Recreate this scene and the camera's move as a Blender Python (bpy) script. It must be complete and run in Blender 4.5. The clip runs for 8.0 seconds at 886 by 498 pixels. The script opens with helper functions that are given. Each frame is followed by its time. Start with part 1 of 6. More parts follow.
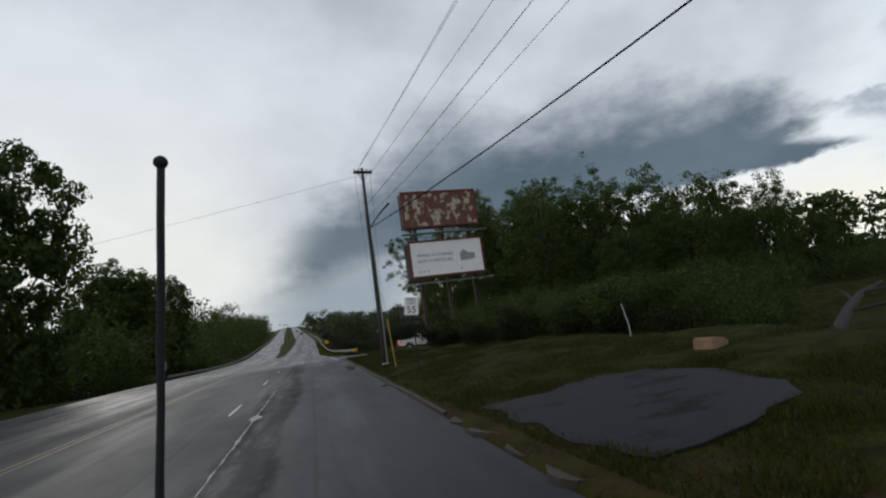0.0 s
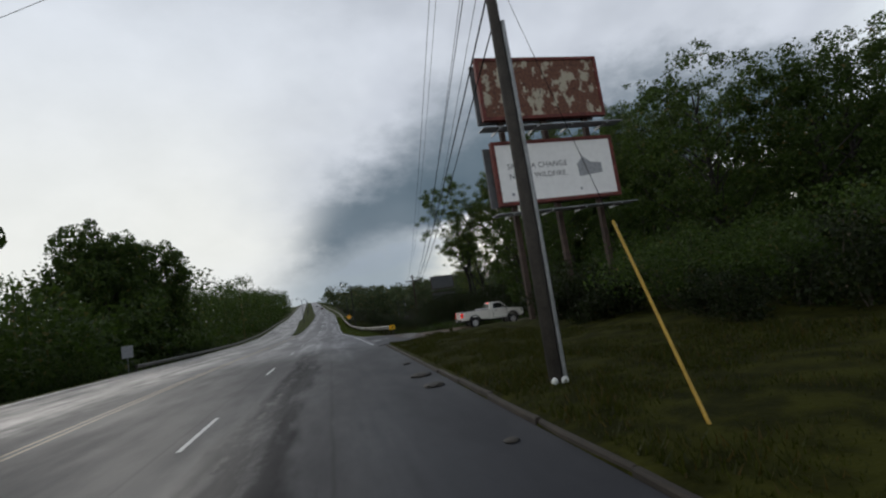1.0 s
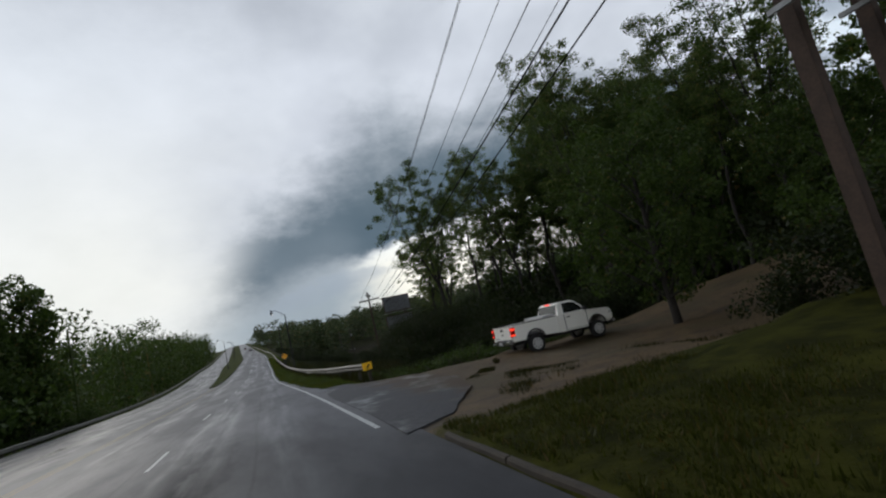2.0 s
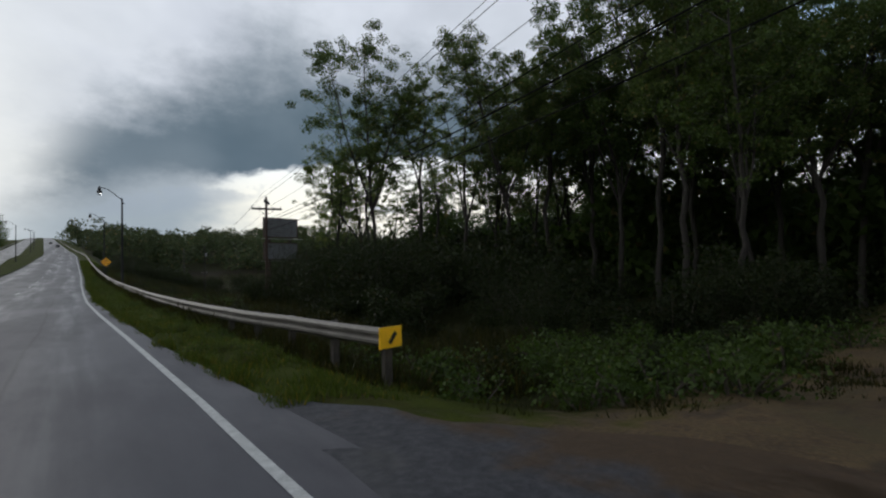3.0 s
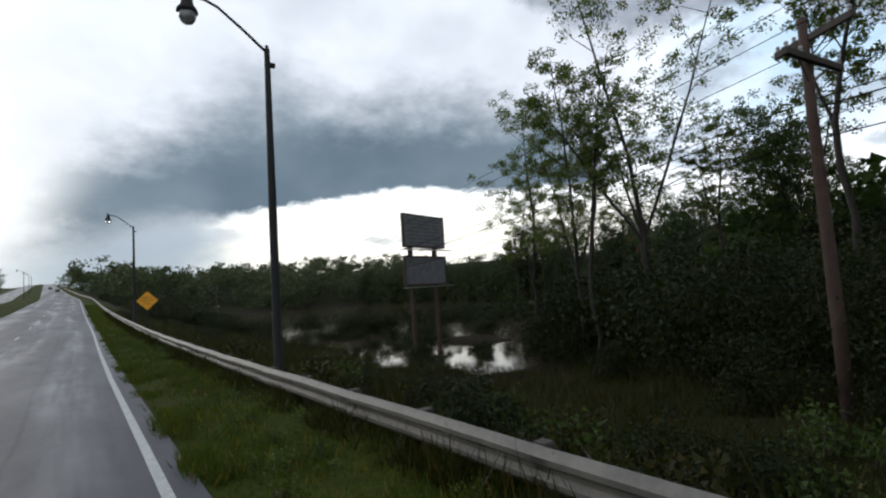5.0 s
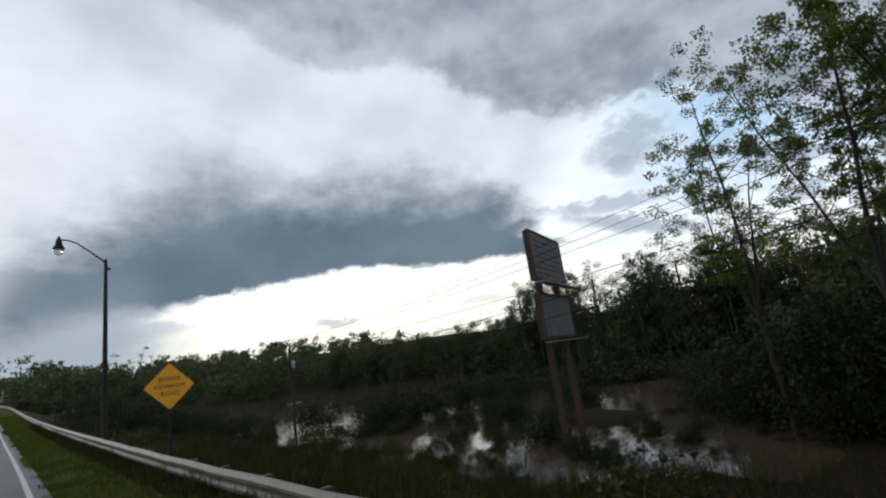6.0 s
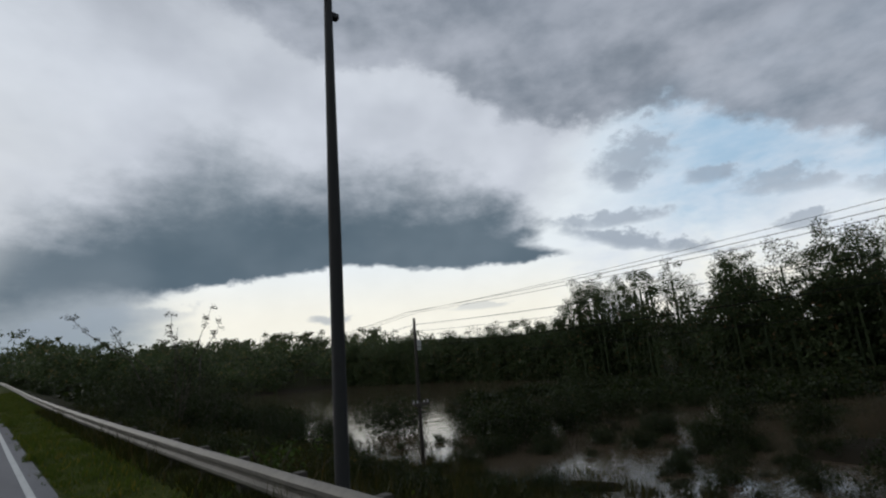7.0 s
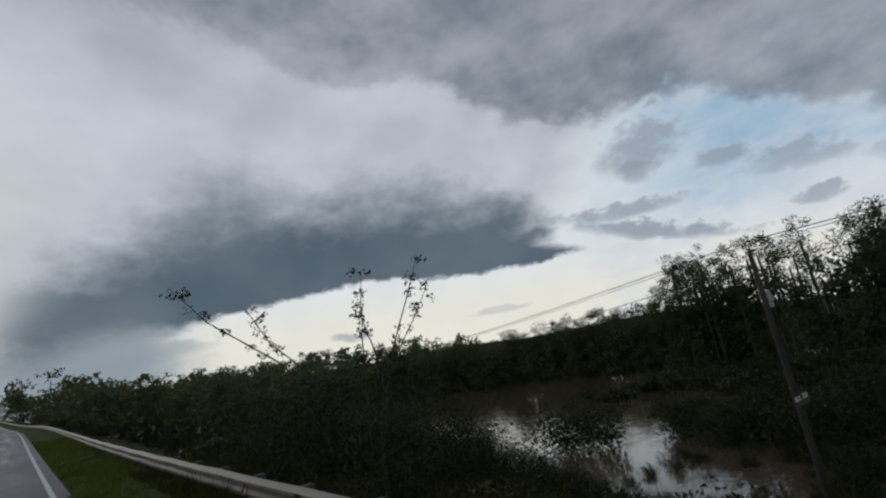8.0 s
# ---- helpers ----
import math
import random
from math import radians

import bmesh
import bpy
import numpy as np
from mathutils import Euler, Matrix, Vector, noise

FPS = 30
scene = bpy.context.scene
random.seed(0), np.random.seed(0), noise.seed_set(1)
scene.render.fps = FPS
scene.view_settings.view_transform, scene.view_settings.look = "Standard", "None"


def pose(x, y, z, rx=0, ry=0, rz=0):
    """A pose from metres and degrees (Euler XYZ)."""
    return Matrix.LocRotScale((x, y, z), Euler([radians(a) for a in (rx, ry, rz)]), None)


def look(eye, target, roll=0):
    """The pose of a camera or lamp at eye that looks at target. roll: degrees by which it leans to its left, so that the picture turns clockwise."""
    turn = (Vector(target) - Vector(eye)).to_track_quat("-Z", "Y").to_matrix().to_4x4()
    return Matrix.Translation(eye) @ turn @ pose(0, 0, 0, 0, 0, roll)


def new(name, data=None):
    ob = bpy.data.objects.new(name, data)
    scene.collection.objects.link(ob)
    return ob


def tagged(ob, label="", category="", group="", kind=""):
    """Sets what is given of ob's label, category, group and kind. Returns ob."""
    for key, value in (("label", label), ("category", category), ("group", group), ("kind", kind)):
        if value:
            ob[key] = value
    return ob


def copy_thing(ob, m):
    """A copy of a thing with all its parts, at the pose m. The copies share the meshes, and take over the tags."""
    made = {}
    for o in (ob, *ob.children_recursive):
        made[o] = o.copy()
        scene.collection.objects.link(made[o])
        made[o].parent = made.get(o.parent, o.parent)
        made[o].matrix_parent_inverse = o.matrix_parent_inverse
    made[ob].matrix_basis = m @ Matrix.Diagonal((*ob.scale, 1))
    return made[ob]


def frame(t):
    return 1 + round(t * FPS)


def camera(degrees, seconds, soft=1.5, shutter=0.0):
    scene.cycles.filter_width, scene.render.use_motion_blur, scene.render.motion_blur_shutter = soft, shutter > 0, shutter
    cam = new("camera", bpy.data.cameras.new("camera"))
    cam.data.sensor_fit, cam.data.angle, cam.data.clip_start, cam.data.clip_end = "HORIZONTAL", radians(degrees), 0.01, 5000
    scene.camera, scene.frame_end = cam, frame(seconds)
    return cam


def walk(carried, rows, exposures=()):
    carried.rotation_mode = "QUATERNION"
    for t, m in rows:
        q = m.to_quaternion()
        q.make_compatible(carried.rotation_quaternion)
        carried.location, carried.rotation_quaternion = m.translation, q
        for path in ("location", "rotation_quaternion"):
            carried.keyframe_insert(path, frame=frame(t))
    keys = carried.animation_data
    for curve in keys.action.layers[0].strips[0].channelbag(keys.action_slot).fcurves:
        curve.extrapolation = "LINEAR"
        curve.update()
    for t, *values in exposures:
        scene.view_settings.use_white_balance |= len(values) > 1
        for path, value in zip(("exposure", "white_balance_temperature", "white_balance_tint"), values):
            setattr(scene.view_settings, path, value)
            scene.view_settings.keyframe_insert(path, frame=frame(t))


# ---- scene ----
cam = camera(83.6, 8.0, soft=2.2)
PATH = [
    (0, (-0.48, -1.162, 2.101), (0.069, 0.737, 2.405), -8.0),
    (0.2, (-0.53, 2.62, 1.99), (-0.008, 4.53, 2.275), -6.4),
    (0.5, (-0.478, 8.831, 2.056), (-0.002, 10.769, 2.192), -7.6),
    (0.7, (-0.5, 12.72, 2.14), (-0.022, 14.66, 2.268), -8.2),
    (1, (-0.332, 18.834, 2.126), (0.139, 20.766, 2.34), -8.6),
    (1.2, (-0.275, 22.707, 2.134), (0.235, 24.63, 2.344), -9.5),
    (2.3, (0.044, 43.982, 2.206), (0.883, 45.771, 2.516), -12.7),
    (2.5, (0.124, 47.867, 2.193), (1.031, 49.61, 2.567), -6.0),
    (2.7, (0.201, 51.773, 2.164), (1.247, 53.452, 2.464), -1.5),
    (3, (0.28, 57.648, 2.081), (1.479, 59.248, 2.117), -0.8),
    (3.3, (0.285, 63.564, 2.022), (1.552, 65.112, 2.029), -1.4),
    (3.5, (0.235, 67.487, 1.994), (1.548, 68.995, 2.008), -4.2),
    (4, (0.152, 77.152, 1.918), (1.497, 78.633, 1.911), -0.9),
    (4.5, (0.063, 87.159, 1.854), (1.323, 88.712, 1.871), 0.8),
    (5, (0.179, 97.209, 1.899), (1.376, 98.805, 2.05), -3.6),
    (5.2, (0.191, 101.242, 1.884), (1.373, 102.849, 2.019), -3.5),
    (6.3, (0.388, 122.815, 1.864), (1.785, 124.155, 2.368), -8.4),
    (6.5, (0.446, 126.692, 1.894), (1.85, 128.05, 2.325), -6.0),
    (6.7, (0.481, 130.454, 1.985), (1.863, 131.836, 2.407), -5.1),
    (7, (0.333, 135.76, 2.115), (1.679, 137.17, 2.562), -4.6),
    (7.5, (0.38, 144.90, 2.248), (1.693, 146.345, 2.683), -5.4),
    (8, (0.375, 154.05, 2.588), (1.675, 155.491, 3.073), -9.5),
]
EXPOSURES = [(0, -0.05), (1.2, 0.0), (2.5, 0.1), (3.0, 0.1), (3.5, 0.38), (4.0, 0.48), (4.5, 0.5), (5.2, 0.5), (6.4, 0.12), (7.0, -0.07), (8, -0.3)]
walk(cam, [(t, look(eye, aim, roll)) for t, eye, aim, roll in PATH], EXPOSURES)

# ---- world: broken storm clouds before a clear, pale horizon ----
SUN_AZ, SUN_EL = -24.0, 24.0
world = bpy.data.worlds.new("storm_sky")
scene.world = world
world.use_nodes = True
wt = world.node_tree
wt.nodes.clear()


class Net:
    """Short hand for shader node graphs."""

    def __init__(self, tree):
        self.t = tree

    def node(self, kind, **sets):
        n = self.t.nodes.new(kind)
        for k, v in sets.items():
            if k == "operation":
                n.operation = v
            elif k == "blend_type":
                n.blend_type = v
        return n

    def put(self, socket, value):
        if isinstance(value, bpy.types.NodeSocket):
            self.t.links.new(value, socket)
        elif value is not None:
            socket.default_value = value

    def math(self, op, a, b=None, clamp=False):
        n = self.node("ShaderNodeMath", operation=op)
        n.use_clamp = clamp
        self.put(n.inputs[0], a)
        if b is not None:
            self.put(n.inputs[1], b)
        return n.outputs[0]

    def add(self, a, b):
        return self.math("ADD", a, b)

    def sub(self, a, b):
        return self.math("SUBTRACT", a, b)

    def mul(self, a, b):
        return self.math("MULTIPLY", a, b)

    def step(self, x, lo, hi):
        n = self.t.nodes.new("ShaderNodeMapRange")
        n.interpolation_type = "SMOOTHSTEP"
        for i, v in enumerate((x, lo, hi, 0.0, 1.0)):
            self.put(n.inputs[i], v)
        return n.outputs[0]

    def noise(self, vec, scale, detail=4.0, rough=0.55, w=None):
        n = self.t.nodes.new("ShaderNodeTexNoise")
        self.put(n.inputs["Vector"], vec)
        n.inputs["Scale"].default_value = scale
        n.inputs["Detail"].default_value = detail
        n.inputs["Roughness"].default_value = rough
        return n.outputs["Fac"]

    def mix(self, fac, a, b, mode="MIX"):
        n = self.t.nodes.new("ShaderNodeMix")
        n.data_type = "RGBA"
        n.blend_type = mode
        self.put(n.inputs[0], fac)
        self.put(n.inputs[6], a if isinstance(a, bpy.types.NodeSocket) else (*a, 1))
        self.put(n.inputs[7], b if isinstance(b, bpy.types.NodeSocket) else (*b, 1))
        return n.outputs[2]

    def ramp(self, x, stops):
        n = self.t.nodes.new("ShaderNodeValToRGB")
        self.put(n.inputs[0], x)
        e = n.color_ramp.elements
        while len(e) < len(stops):
            e.new(0.5)
        for el, (p, c) in zip(e, stops):
            el.position, el.color = p, (*c, 1)
        return n.outputs[0]

    def scaled(self, vec, s):
        n = self.t.nodes.new("ShaderNodeMapping")
        self.put(n.inputs["Vector"], vec)
        n.inputs["Scale"].default_value = s
        return n.outputs[0]


W = Net(wt)
tc = wt.nodes.new("ShaderNodeTexCoord")
sep = wt.nodes.new("ShaderNodeSeparateXYZ")
wt.links.new(tc.outputs["Generated"], sep.inputs[0])
DEG = 57.29578
az0 = W.mul(W.math("ARCTAN2", sep.outputs[0], sep.outputs[1]), DEG)
el0 = W.mul(W.math("ARCSINE", sep.outputs[2]), DEG)
flat = W.scaled(tc.outputs["Generated"], (1, 1, 1.7))
n_big = W.noise(flat, 3.2, 5, 0.6)
n_mid = W.noise(W.scaled(tc.outputs["Generated"], (1, 1, 1.9)), 9.0, 5, 0.60)
n_soft = W.noise(W.scaled(tc.outputs["Generated"], (1.2, 1.2, 1.6)), 4.5, 3, 0.5)
n_fine = W.noise(W.scaled(tc.outputs["Generated"], (1, 1, 1.5)), 26.0, 6, 0.62)
n_wisp = W.noise(W.scaled(tc.outputs["Generated"], (1, 1, 3.0)), 16.0, 6, 0.6)
ruffle = W.add(W.mul(W.sub(n_mid, 0.5), 2.0), W.mul(W.sub(n_fine, 0.5), 1.8))
billow = W.add(W.mul(W.sub(n_mid, 0.5), 7.0), W.mul(W.sub(n_fine, 0.5), 4.0))
el = W.add(el0, W.add(W.mul(W.sub(n_mid, 0.5), 6.5), W.mul(W.sub(n_big, 0.5), 4.0)))
az = W.add(az0, W.mul(W.sub(n_big, 0.5), 18.0))


def profile(x, pts, lo, hi, top=60.0):
    """A broken line over a range of degrees, as a number."""
    r = W.ramp(W.math("DIVIDE", W.sub(x, lo), hi - lo), [((p - lo) / (hi - lo), (v / top,) * 3) for p, v in pts])
    return W.mul(r, top)


sky = wt.nodes.new("ShaderNodeTexSky")
sky.sky_type = "NISHITA"
sky.sun_disc = False
sky.sun_elevation, sky.sun_rotation = radians(SUN_EL), radians(SUN_AZ)
clear = W.mix(1.0, sky.outputs[0], (0.11, 0.11, 0.11), "MULTIPLY")
clear = W.mix(0.70, clear, (0.50, 0.69, 0.86))
# thin veil: pale and slightly warm towards the horizon
glow = W.mix(W.step(W.add(az0, W.mul(W.sub(n_mid, 0.5), 10.0)), 8.0, 18.0), (0.40, 0.45, 0.49), (1.02, 0.96, 0.84))
veil = W.mix(W.step(el0, 5.0, 13.0), glow, (0.90, 0.93, 0.95))
base = W.mix(W.mul(W.step(W.add(el0, billow), 9.5, 16.0), W.step(W.add(az0, billow), 57.0, 76.0)), veil, clear)
# streaks of high thin cloud across the blue
thin = W.mul(W.step(W.add(W.mul(n_wisp, 0.45), W.mul(n_soft, 0.55)), 0.30, 0.72), W.step(az0, 54.0, 62.0))
base = W.mix(W.mul(thin, 0.85), base, (0.74, 0.78, 0.85))
# the main deck: flat ragged base, ending in a blunt nose beside the blue
grey = W.ramp(n_big, [(0.3, (0.33, 0.35, 0.40)), (0.52, (0.47, 0.49, 0.54)), (0.72, (0.66, 0.68, 0.72))])
bright = W.mix(W.step(el0, 8.0, 34.0), (0.90, 0.88, 0.83), (0.76, 0.78, 0.83))
left = W.step(W.mul(az, -1.0), -12.0, 16.0)
pale = W.mix(left, W.mix(W.step(n_soft, 0.22, 0.78), (0.54, 0.56, 0.62), (0.71, 0.73, 0.79)), bright)
pale = W.mix(W.mul(W.step(el, 29.0, 40.0), 0.65), pale, grey)
deck_low = profile(az0, [(-20, 0.0), (-6, 3.0), (0, 5.6), (7, 7.9), (14, 9.0), (20, 10.1), (27, 10.9), (34.6, 11.7), (35.6, 11.8), (37.4, 10.9), (46, 10.6), (60, 10.8)], -40.0, 110.0)
deck_end = profile(el0, [(8, 56.5), (10.8, 57.8), (12.4, 53.6), (14.5, 55.2), (17, 56.0), (20, 58.0), (23, 60.5), (26, 66.0), (32, 100.0)], 0.0, 45.0, 120.0)
over = W.sub(W.add(el0, ruffle), deck_low)
edge = W.add(0.35, W.mul(W.sub(1.0, W.step(az0, 5.0, 16.0)), 2.6))
nose = W.add(1.6, W.mul(W.step(el0, 13.0, 18.0), 3.4))
deck = W.mul(W.step(over, W.mul(edge, -1.0), edge), W.sub(1.0, W.step(W.sub(W.add(az0, W.mul(billow, 0.55)), deck_end), W.mul(nose, -1.0), nose)))
left_floor = W.sub(1.0, W.step(az0, -14.0, 4.0))
deck = W.math("MAXIMUM", deck, left_floor)
col = W.mix(deck, base, pale)
# the dark storm bank along the base of the deck
bank_top = profile(az0, [(-4, 9.0), (2, 15.5), (8, 18.0), (15, 23.5), (20, 24.0), (26, 21.5), (38, 22.0), (50, 19.5), (55, 16.0), (59, 13.0)], -40.0, 110.0)
depth = W.math("DIVIDE", W.sub(W.add(el0, billow), deck_low), W.sub(bank_top, deck_low))
inside = W.mul(W.step(W.add(az0, billow), -8.0, 4.0), W.sub(1.0, W.step(az0, 57.0, 60.0)))
bank = W.mul(W.mul(inside, deck), W.sub(1.0, W.step(depth, 0.40, 1.35)))
bankc = W.mix(W.step(n_soft, 0.3, 0.75), (0.088, 0.130, 0.166), (0.128, 0.172, 0.210))
col = W.mix(W.mul(bank, 0.96), col, bankc)
rain = W.mul(W.mul(W.step(az, -6.0, 4.0), W.sub(1.0, W.step(az0, 9.0, 14.0))), W.sub(1.0, W.step(el0, 5.0, 20.0)))
col = W.mix(W.mul(rain, 0.4), col, (0.27, 0.31, 0.35))
# second, higher bank that hangs over the clear part
roof_low = profile(az0, [(-35, 40.0), (-10, 38.0), (6, 39.4), (15, 38.9), (22, 37.0), (31, 33.2), (41, 34.0), (48, 29.6), (60, 24.0), (65, 25.2), (72, 24.6), (78, 21.0), (87, 15.8), (100, 12.0)], -40.0, 110.0)
roof_d = W.sub(W.add(el0, W.mul(billow, 0.8)), roof_low)
roof = W.step(roof_d, -0.9, 1.3)
roofc = W.mix(W.step(W.add(W.mul(n_soft, 0.6), W.mul(n_mid, 0.4)), 0.32, 0.66), (0.17, 0.20, 0.245), (0.45, 0.47, 0.53))
roofc = W.mix(W.mul(W.step(roof_d, 3.0, 16.0), 0.35), roofc, (0.27, 0.30, 0.36))
col = W.mix(W.mul(roof, W.mix(W.step(az0, 0.0, 22.0), (0.45, 0.45, 0.45), (0.92, 0.92, 0.92))), col, roofc)
# scraps of cloud in the clear gap: azimuth, height, half width, half depth, slope, weight
SCRAPS = ((66.5, 20.4, 4.4, 2.8, 0.25, 0.85), (65.5, 17.6, 2.2, 1.0, 0.0, 0.7), (65.8, 11.2, 7.4, 0.95, -0.26, 0.95), (63.0, 14.0, 5.8, 0.8, -0.05, 0.85), (74.0, 16.7, 2.6, 0.8, 0.0, 0.8), (79.8, 14.7, 4.2, 1.3, -0.2, 0.7), (79.9, 10.3, 1.7, 0.7, 0.0, 0.8), (90.0, 12.0, 5.0, 1.2, -0.1, 0.7), (30.0, 5.6, 2.0, 0.5, 0.0, 0.7), (9.0, 6.4, 7.5, 1.2, 0.15, 0.5), (47.0, 6.0, 3.0, 0.35, 0.0, 0.4))
fray = W.add(W.mul(W.sub(n_fine, 0.5), 4.2), W.mul(W.sub(n_mid, 0.5), 2.4))
for sa, se, ra, re, slope, weight in SCRAPS:
    da = W.math("DIVIDE", W.sub(W.add(az0, W.mul(billow, 0.9)), sa), ra)
    de = W.math("DIVIDE", W.sub(W.sub(W.add(el0, W.mul(ruffle, min(1.9, re * 1.5))), se), W.mul(W.sub(az0, sa), slope)), re)
    far = W.add(W.add(W.mul(da, da), W.mul(de, de)), fray)
    col = W.mix(W.mul(W.sub(1.0, W.step(far, 0.1, 1.9)), weight * 0.86), col, (0.33, 0.375, 0.445))
bg = wt.nodes.new("ShaderNodeBackground")
lumps = W.noise(W.scaled(tc.outputs["Generated"], (1, 1, 1.4)), 9.0, 5, 0.55)
col = W.mix(1.0, col, W.mix(lumps, (0.87, 0.91, 0.93), (1.03, 1.07, 1.10)), "MULTIPLY")
wt.links.new(col, bg.inputs[0])
bg.inputs[1].default_value = 1.0
wo = wt.nodes.new("ShaderNodeOutputWorld")
wt.links.new(bg.outputs[0], wo.inputs[0])

sun = new("sun", bpy.data.lights.new("sun", "SUN"))
sun.data.energy, sun.data.angle, sun.data.color = 0.5, radians(20), (1.0, 0.96, 0.9)
sd = Vector((math.sin(radians(SUN_AZ)) * math.cos(radians(SUN_EL)), math.cos(radians(SUN_AZ)) * math.cos(radians(SUN_EL)), math.sin(radians(SUN_EL))))
sun.matrix_world = look(sd * 50, (0, 0, 0))


# ---- materials ----
def material(name, rough=0.6, metal=0.0):
    m = bpy.data.materials.new(name)
    m.use_nodes = True
    n = Net(m.node_tree)
    b = m.node_tree.nodes["Principled BSDF"]
    b.inputs["Roughness"].default_value = rough
    b.inputs["Metallic"].default_value = metal
    return m, n, b


def where(n):
    g = n.t.nodes.new("ShaderNodeNewGeometry")
    return g.outputs["Position"], g.outputs["Random Per Island"]


def local(n):
    return n.t.nodes.new("ShaderNodeTexCoord").outputs["Object"]


def bump(n, b, height, strength=0.3, distance=0.02):
    k = n.t.nodes.new("ShaderNodeBump")
    k.inputs["Strength"].default_value = strength
    k.inputs["Distance"].default_value = distance
    n.put(k.inputs["Height"], height)
    n.put(b.inputs["Normal"], k.outputs[0])


def plain(name, colour, rough=0.5, metal=0.0, vary=0.25, scale=6.0):
    """Worn paint, plastic, metal or wood: two scales of variation."""
    m, n, b = material(name, rough, metal)
    p = local(n)
    f = n.add(n.mul(n.noise(p, scale, 4), 0.6), n.mul(n.noise(p, scale * 7, 3), 0.4))
    lo, hi = [tuple(c * k for c in colour) for k in (1 - vary, 1 + vary)]
    n.put(b.inputs["Base Color"], n.mix(n.step(f, 0.3, 0.7), lo, hi))
    n.put(b.inputs["Roughness"], n.add(rough - 0.08, n.mul(f, 0.16)))
    bump(n, b, f, 0.15, 0.01)
    return m


def leaf_material(name, dark, lightc, dry=(0.16, 0.13, 0.04), dry_part=0.06):
    m, n, b = material(name, 0.55)
    _, isl = where(n)
    oi = n.t.nodes.new("ShaderNodeObjectInfo").outputs["Random"]
    c = n.mix(isl, dark, lightc)
    c = n.mix(n.mul(oi, 0.5), c, tuple(v * 1.5 for v in dark))
    c = n.mix(n.step(isl, 1 - dry_part, 1 - dry_part + 0.01), c, dry)
    n.put(b.inputs["Base Color"], c)
    b.inputs["Specular IOR Level"].default_value = 0.16
    tr = n.t.nodes.new("ShaderNodeBsdfTranslucent")
    n.put(tr.inputs[0], n.mix(1.0, c, (1.7, 1.9, 1.2), "MULTIPLY"))
    mx = n.t.nodes.new("ShaderNodeMixShader")
    mx.inputs[0].default_value = 0.28
    n.t.links.new(b.outputs[0], mx.inputs[1])
    n.t.links.new(tr.outputs[0], mx.inputs[2])
    n.t.links.new(mx.outputs[0], n.t.nodes["Material Output"].inputs[0])
    return m


LEAF = leaf_material("leaf_green", (0.022, 0.038, 0.008), (0.062, 0.092, 0.020), (0.11, 0.09, 0.03), 0.03)
LEAF_LIGHT = leaf_material("leaf_light", (0.040, 0.062, 0.014), (0.105, 0.140, 0.034), (0.20, 0.16, 0.06), 0.08)
LEAF_MID = leaf_material("leaf_grey_green", (0.030, 0.048, 0.012), (0.082, 0.112, 0.030), (0.16, 0.13, 0.05), 0.05)
LEAF_PINE = leaf_material("pine_needles", (0.018, 0.028, 0.012), (0.045, 0.060, 0.025), (0.09, 0.06, 0.03), 0.05)
# near-black: the shade of the backlit undergrowth is put into the leaf colour
LEAF_BUSH_SHADED = leaf_material("bush_leaf_shaded", (0.007, 0.011, 0.003), (0.021, 0.030, 0.008), (0.05, 0.038, 0.018), 0.03)
# greyed green: distance haze painted into the far leaves
LEAF_FAR_HAZED = leaf_material("far_leaf_hazed", (0.030, 0.042, 0.020), (0.062, 0.078, 0.038), (0.12, 0.10, 0.05), 0.08)
DULLGRASS = leaf_material("dull_grass_blade", (0.012, 0.014, 0.003), (0.034, 0.034, 0.006), (0.06, 0.042, 0.012), 0.12)
LAWN = leaf_material("lawn_blade", (0.017, 0.020, 0.003), (0.052, 0.056, 0.007), (0.06, 0.042, 0.012), 0.12)
GRASS = leaf_material("grass_blade", (0.032, 0.048, 0.007), (0.076, 0.094, 0.014), (0.15, 0.11, 0.02), 0.10)
BARK = plain("bark", (0.022, 0.019, 0.016), 0.9, 0, 0.45, 5)
TWIG = plain("twig_bark", (0.06, 0.05, 0.04), 0.9, 0, 0.3, 9)
BROWNPOLE = plain("brown_pole_wood", (0.046, 0.027, 0.020), 0.9, 0, 0.35, 3)
POLEWOOD = plain("pole_wood", (0.046, 0.040, 0.034), 0.85, 0, 0.35, 3)
POSTWOOD = plain("post_wood", (0.048, 0.030, 0.022), 0.85, 0, 0.35, 3)
BLACKPAINT = plain("black_pole_paint", (0.008, 0.009, 0.010), 0.8, 0.0, 0.3, 8)
CABLE = plain("black_cable", (0.008, 0.008, 0.009), 0.9, 0.0, 0.2, 4)
CABLE.node_tree.nodes["Principled BSDF"].inputs["Specular IOR Level"].default_value = 0.08
CERAMIC = plain("grey_insulator", (0.30, 0.31, 0.32), 0.35)
GALV = plain("galvanised_steel", (0.152, 0.144, 0.130), 0.6, 0.35, 0.22, 2)
STEEL = plain("dull_steel", (0.25, 0.26, 0.27), 0.5, 0.6, 0.25, 6)
SIGNWHITE = plain("sign_white", (0.84, 0.84, 0.84), 0.45, 0, 0.05, 3)
SIGNYELLOW = plain("sign_yellow", (0.95, 0.42, 0.010), 0.45, 0, 0.08, 3)
MARKERYELLOW = plain("marker_yellow", (0.92, 0.52, 0.02), 0.4, 0, 0.10, 5)
INK = plain("sign_black", (0.012, 0.012, 0.013), 0.5)
YELLOWGUARD = plain("guy_guard_yellow", (0.44, 0.27, 0.03), 0.4, 0, 0.15, 3)
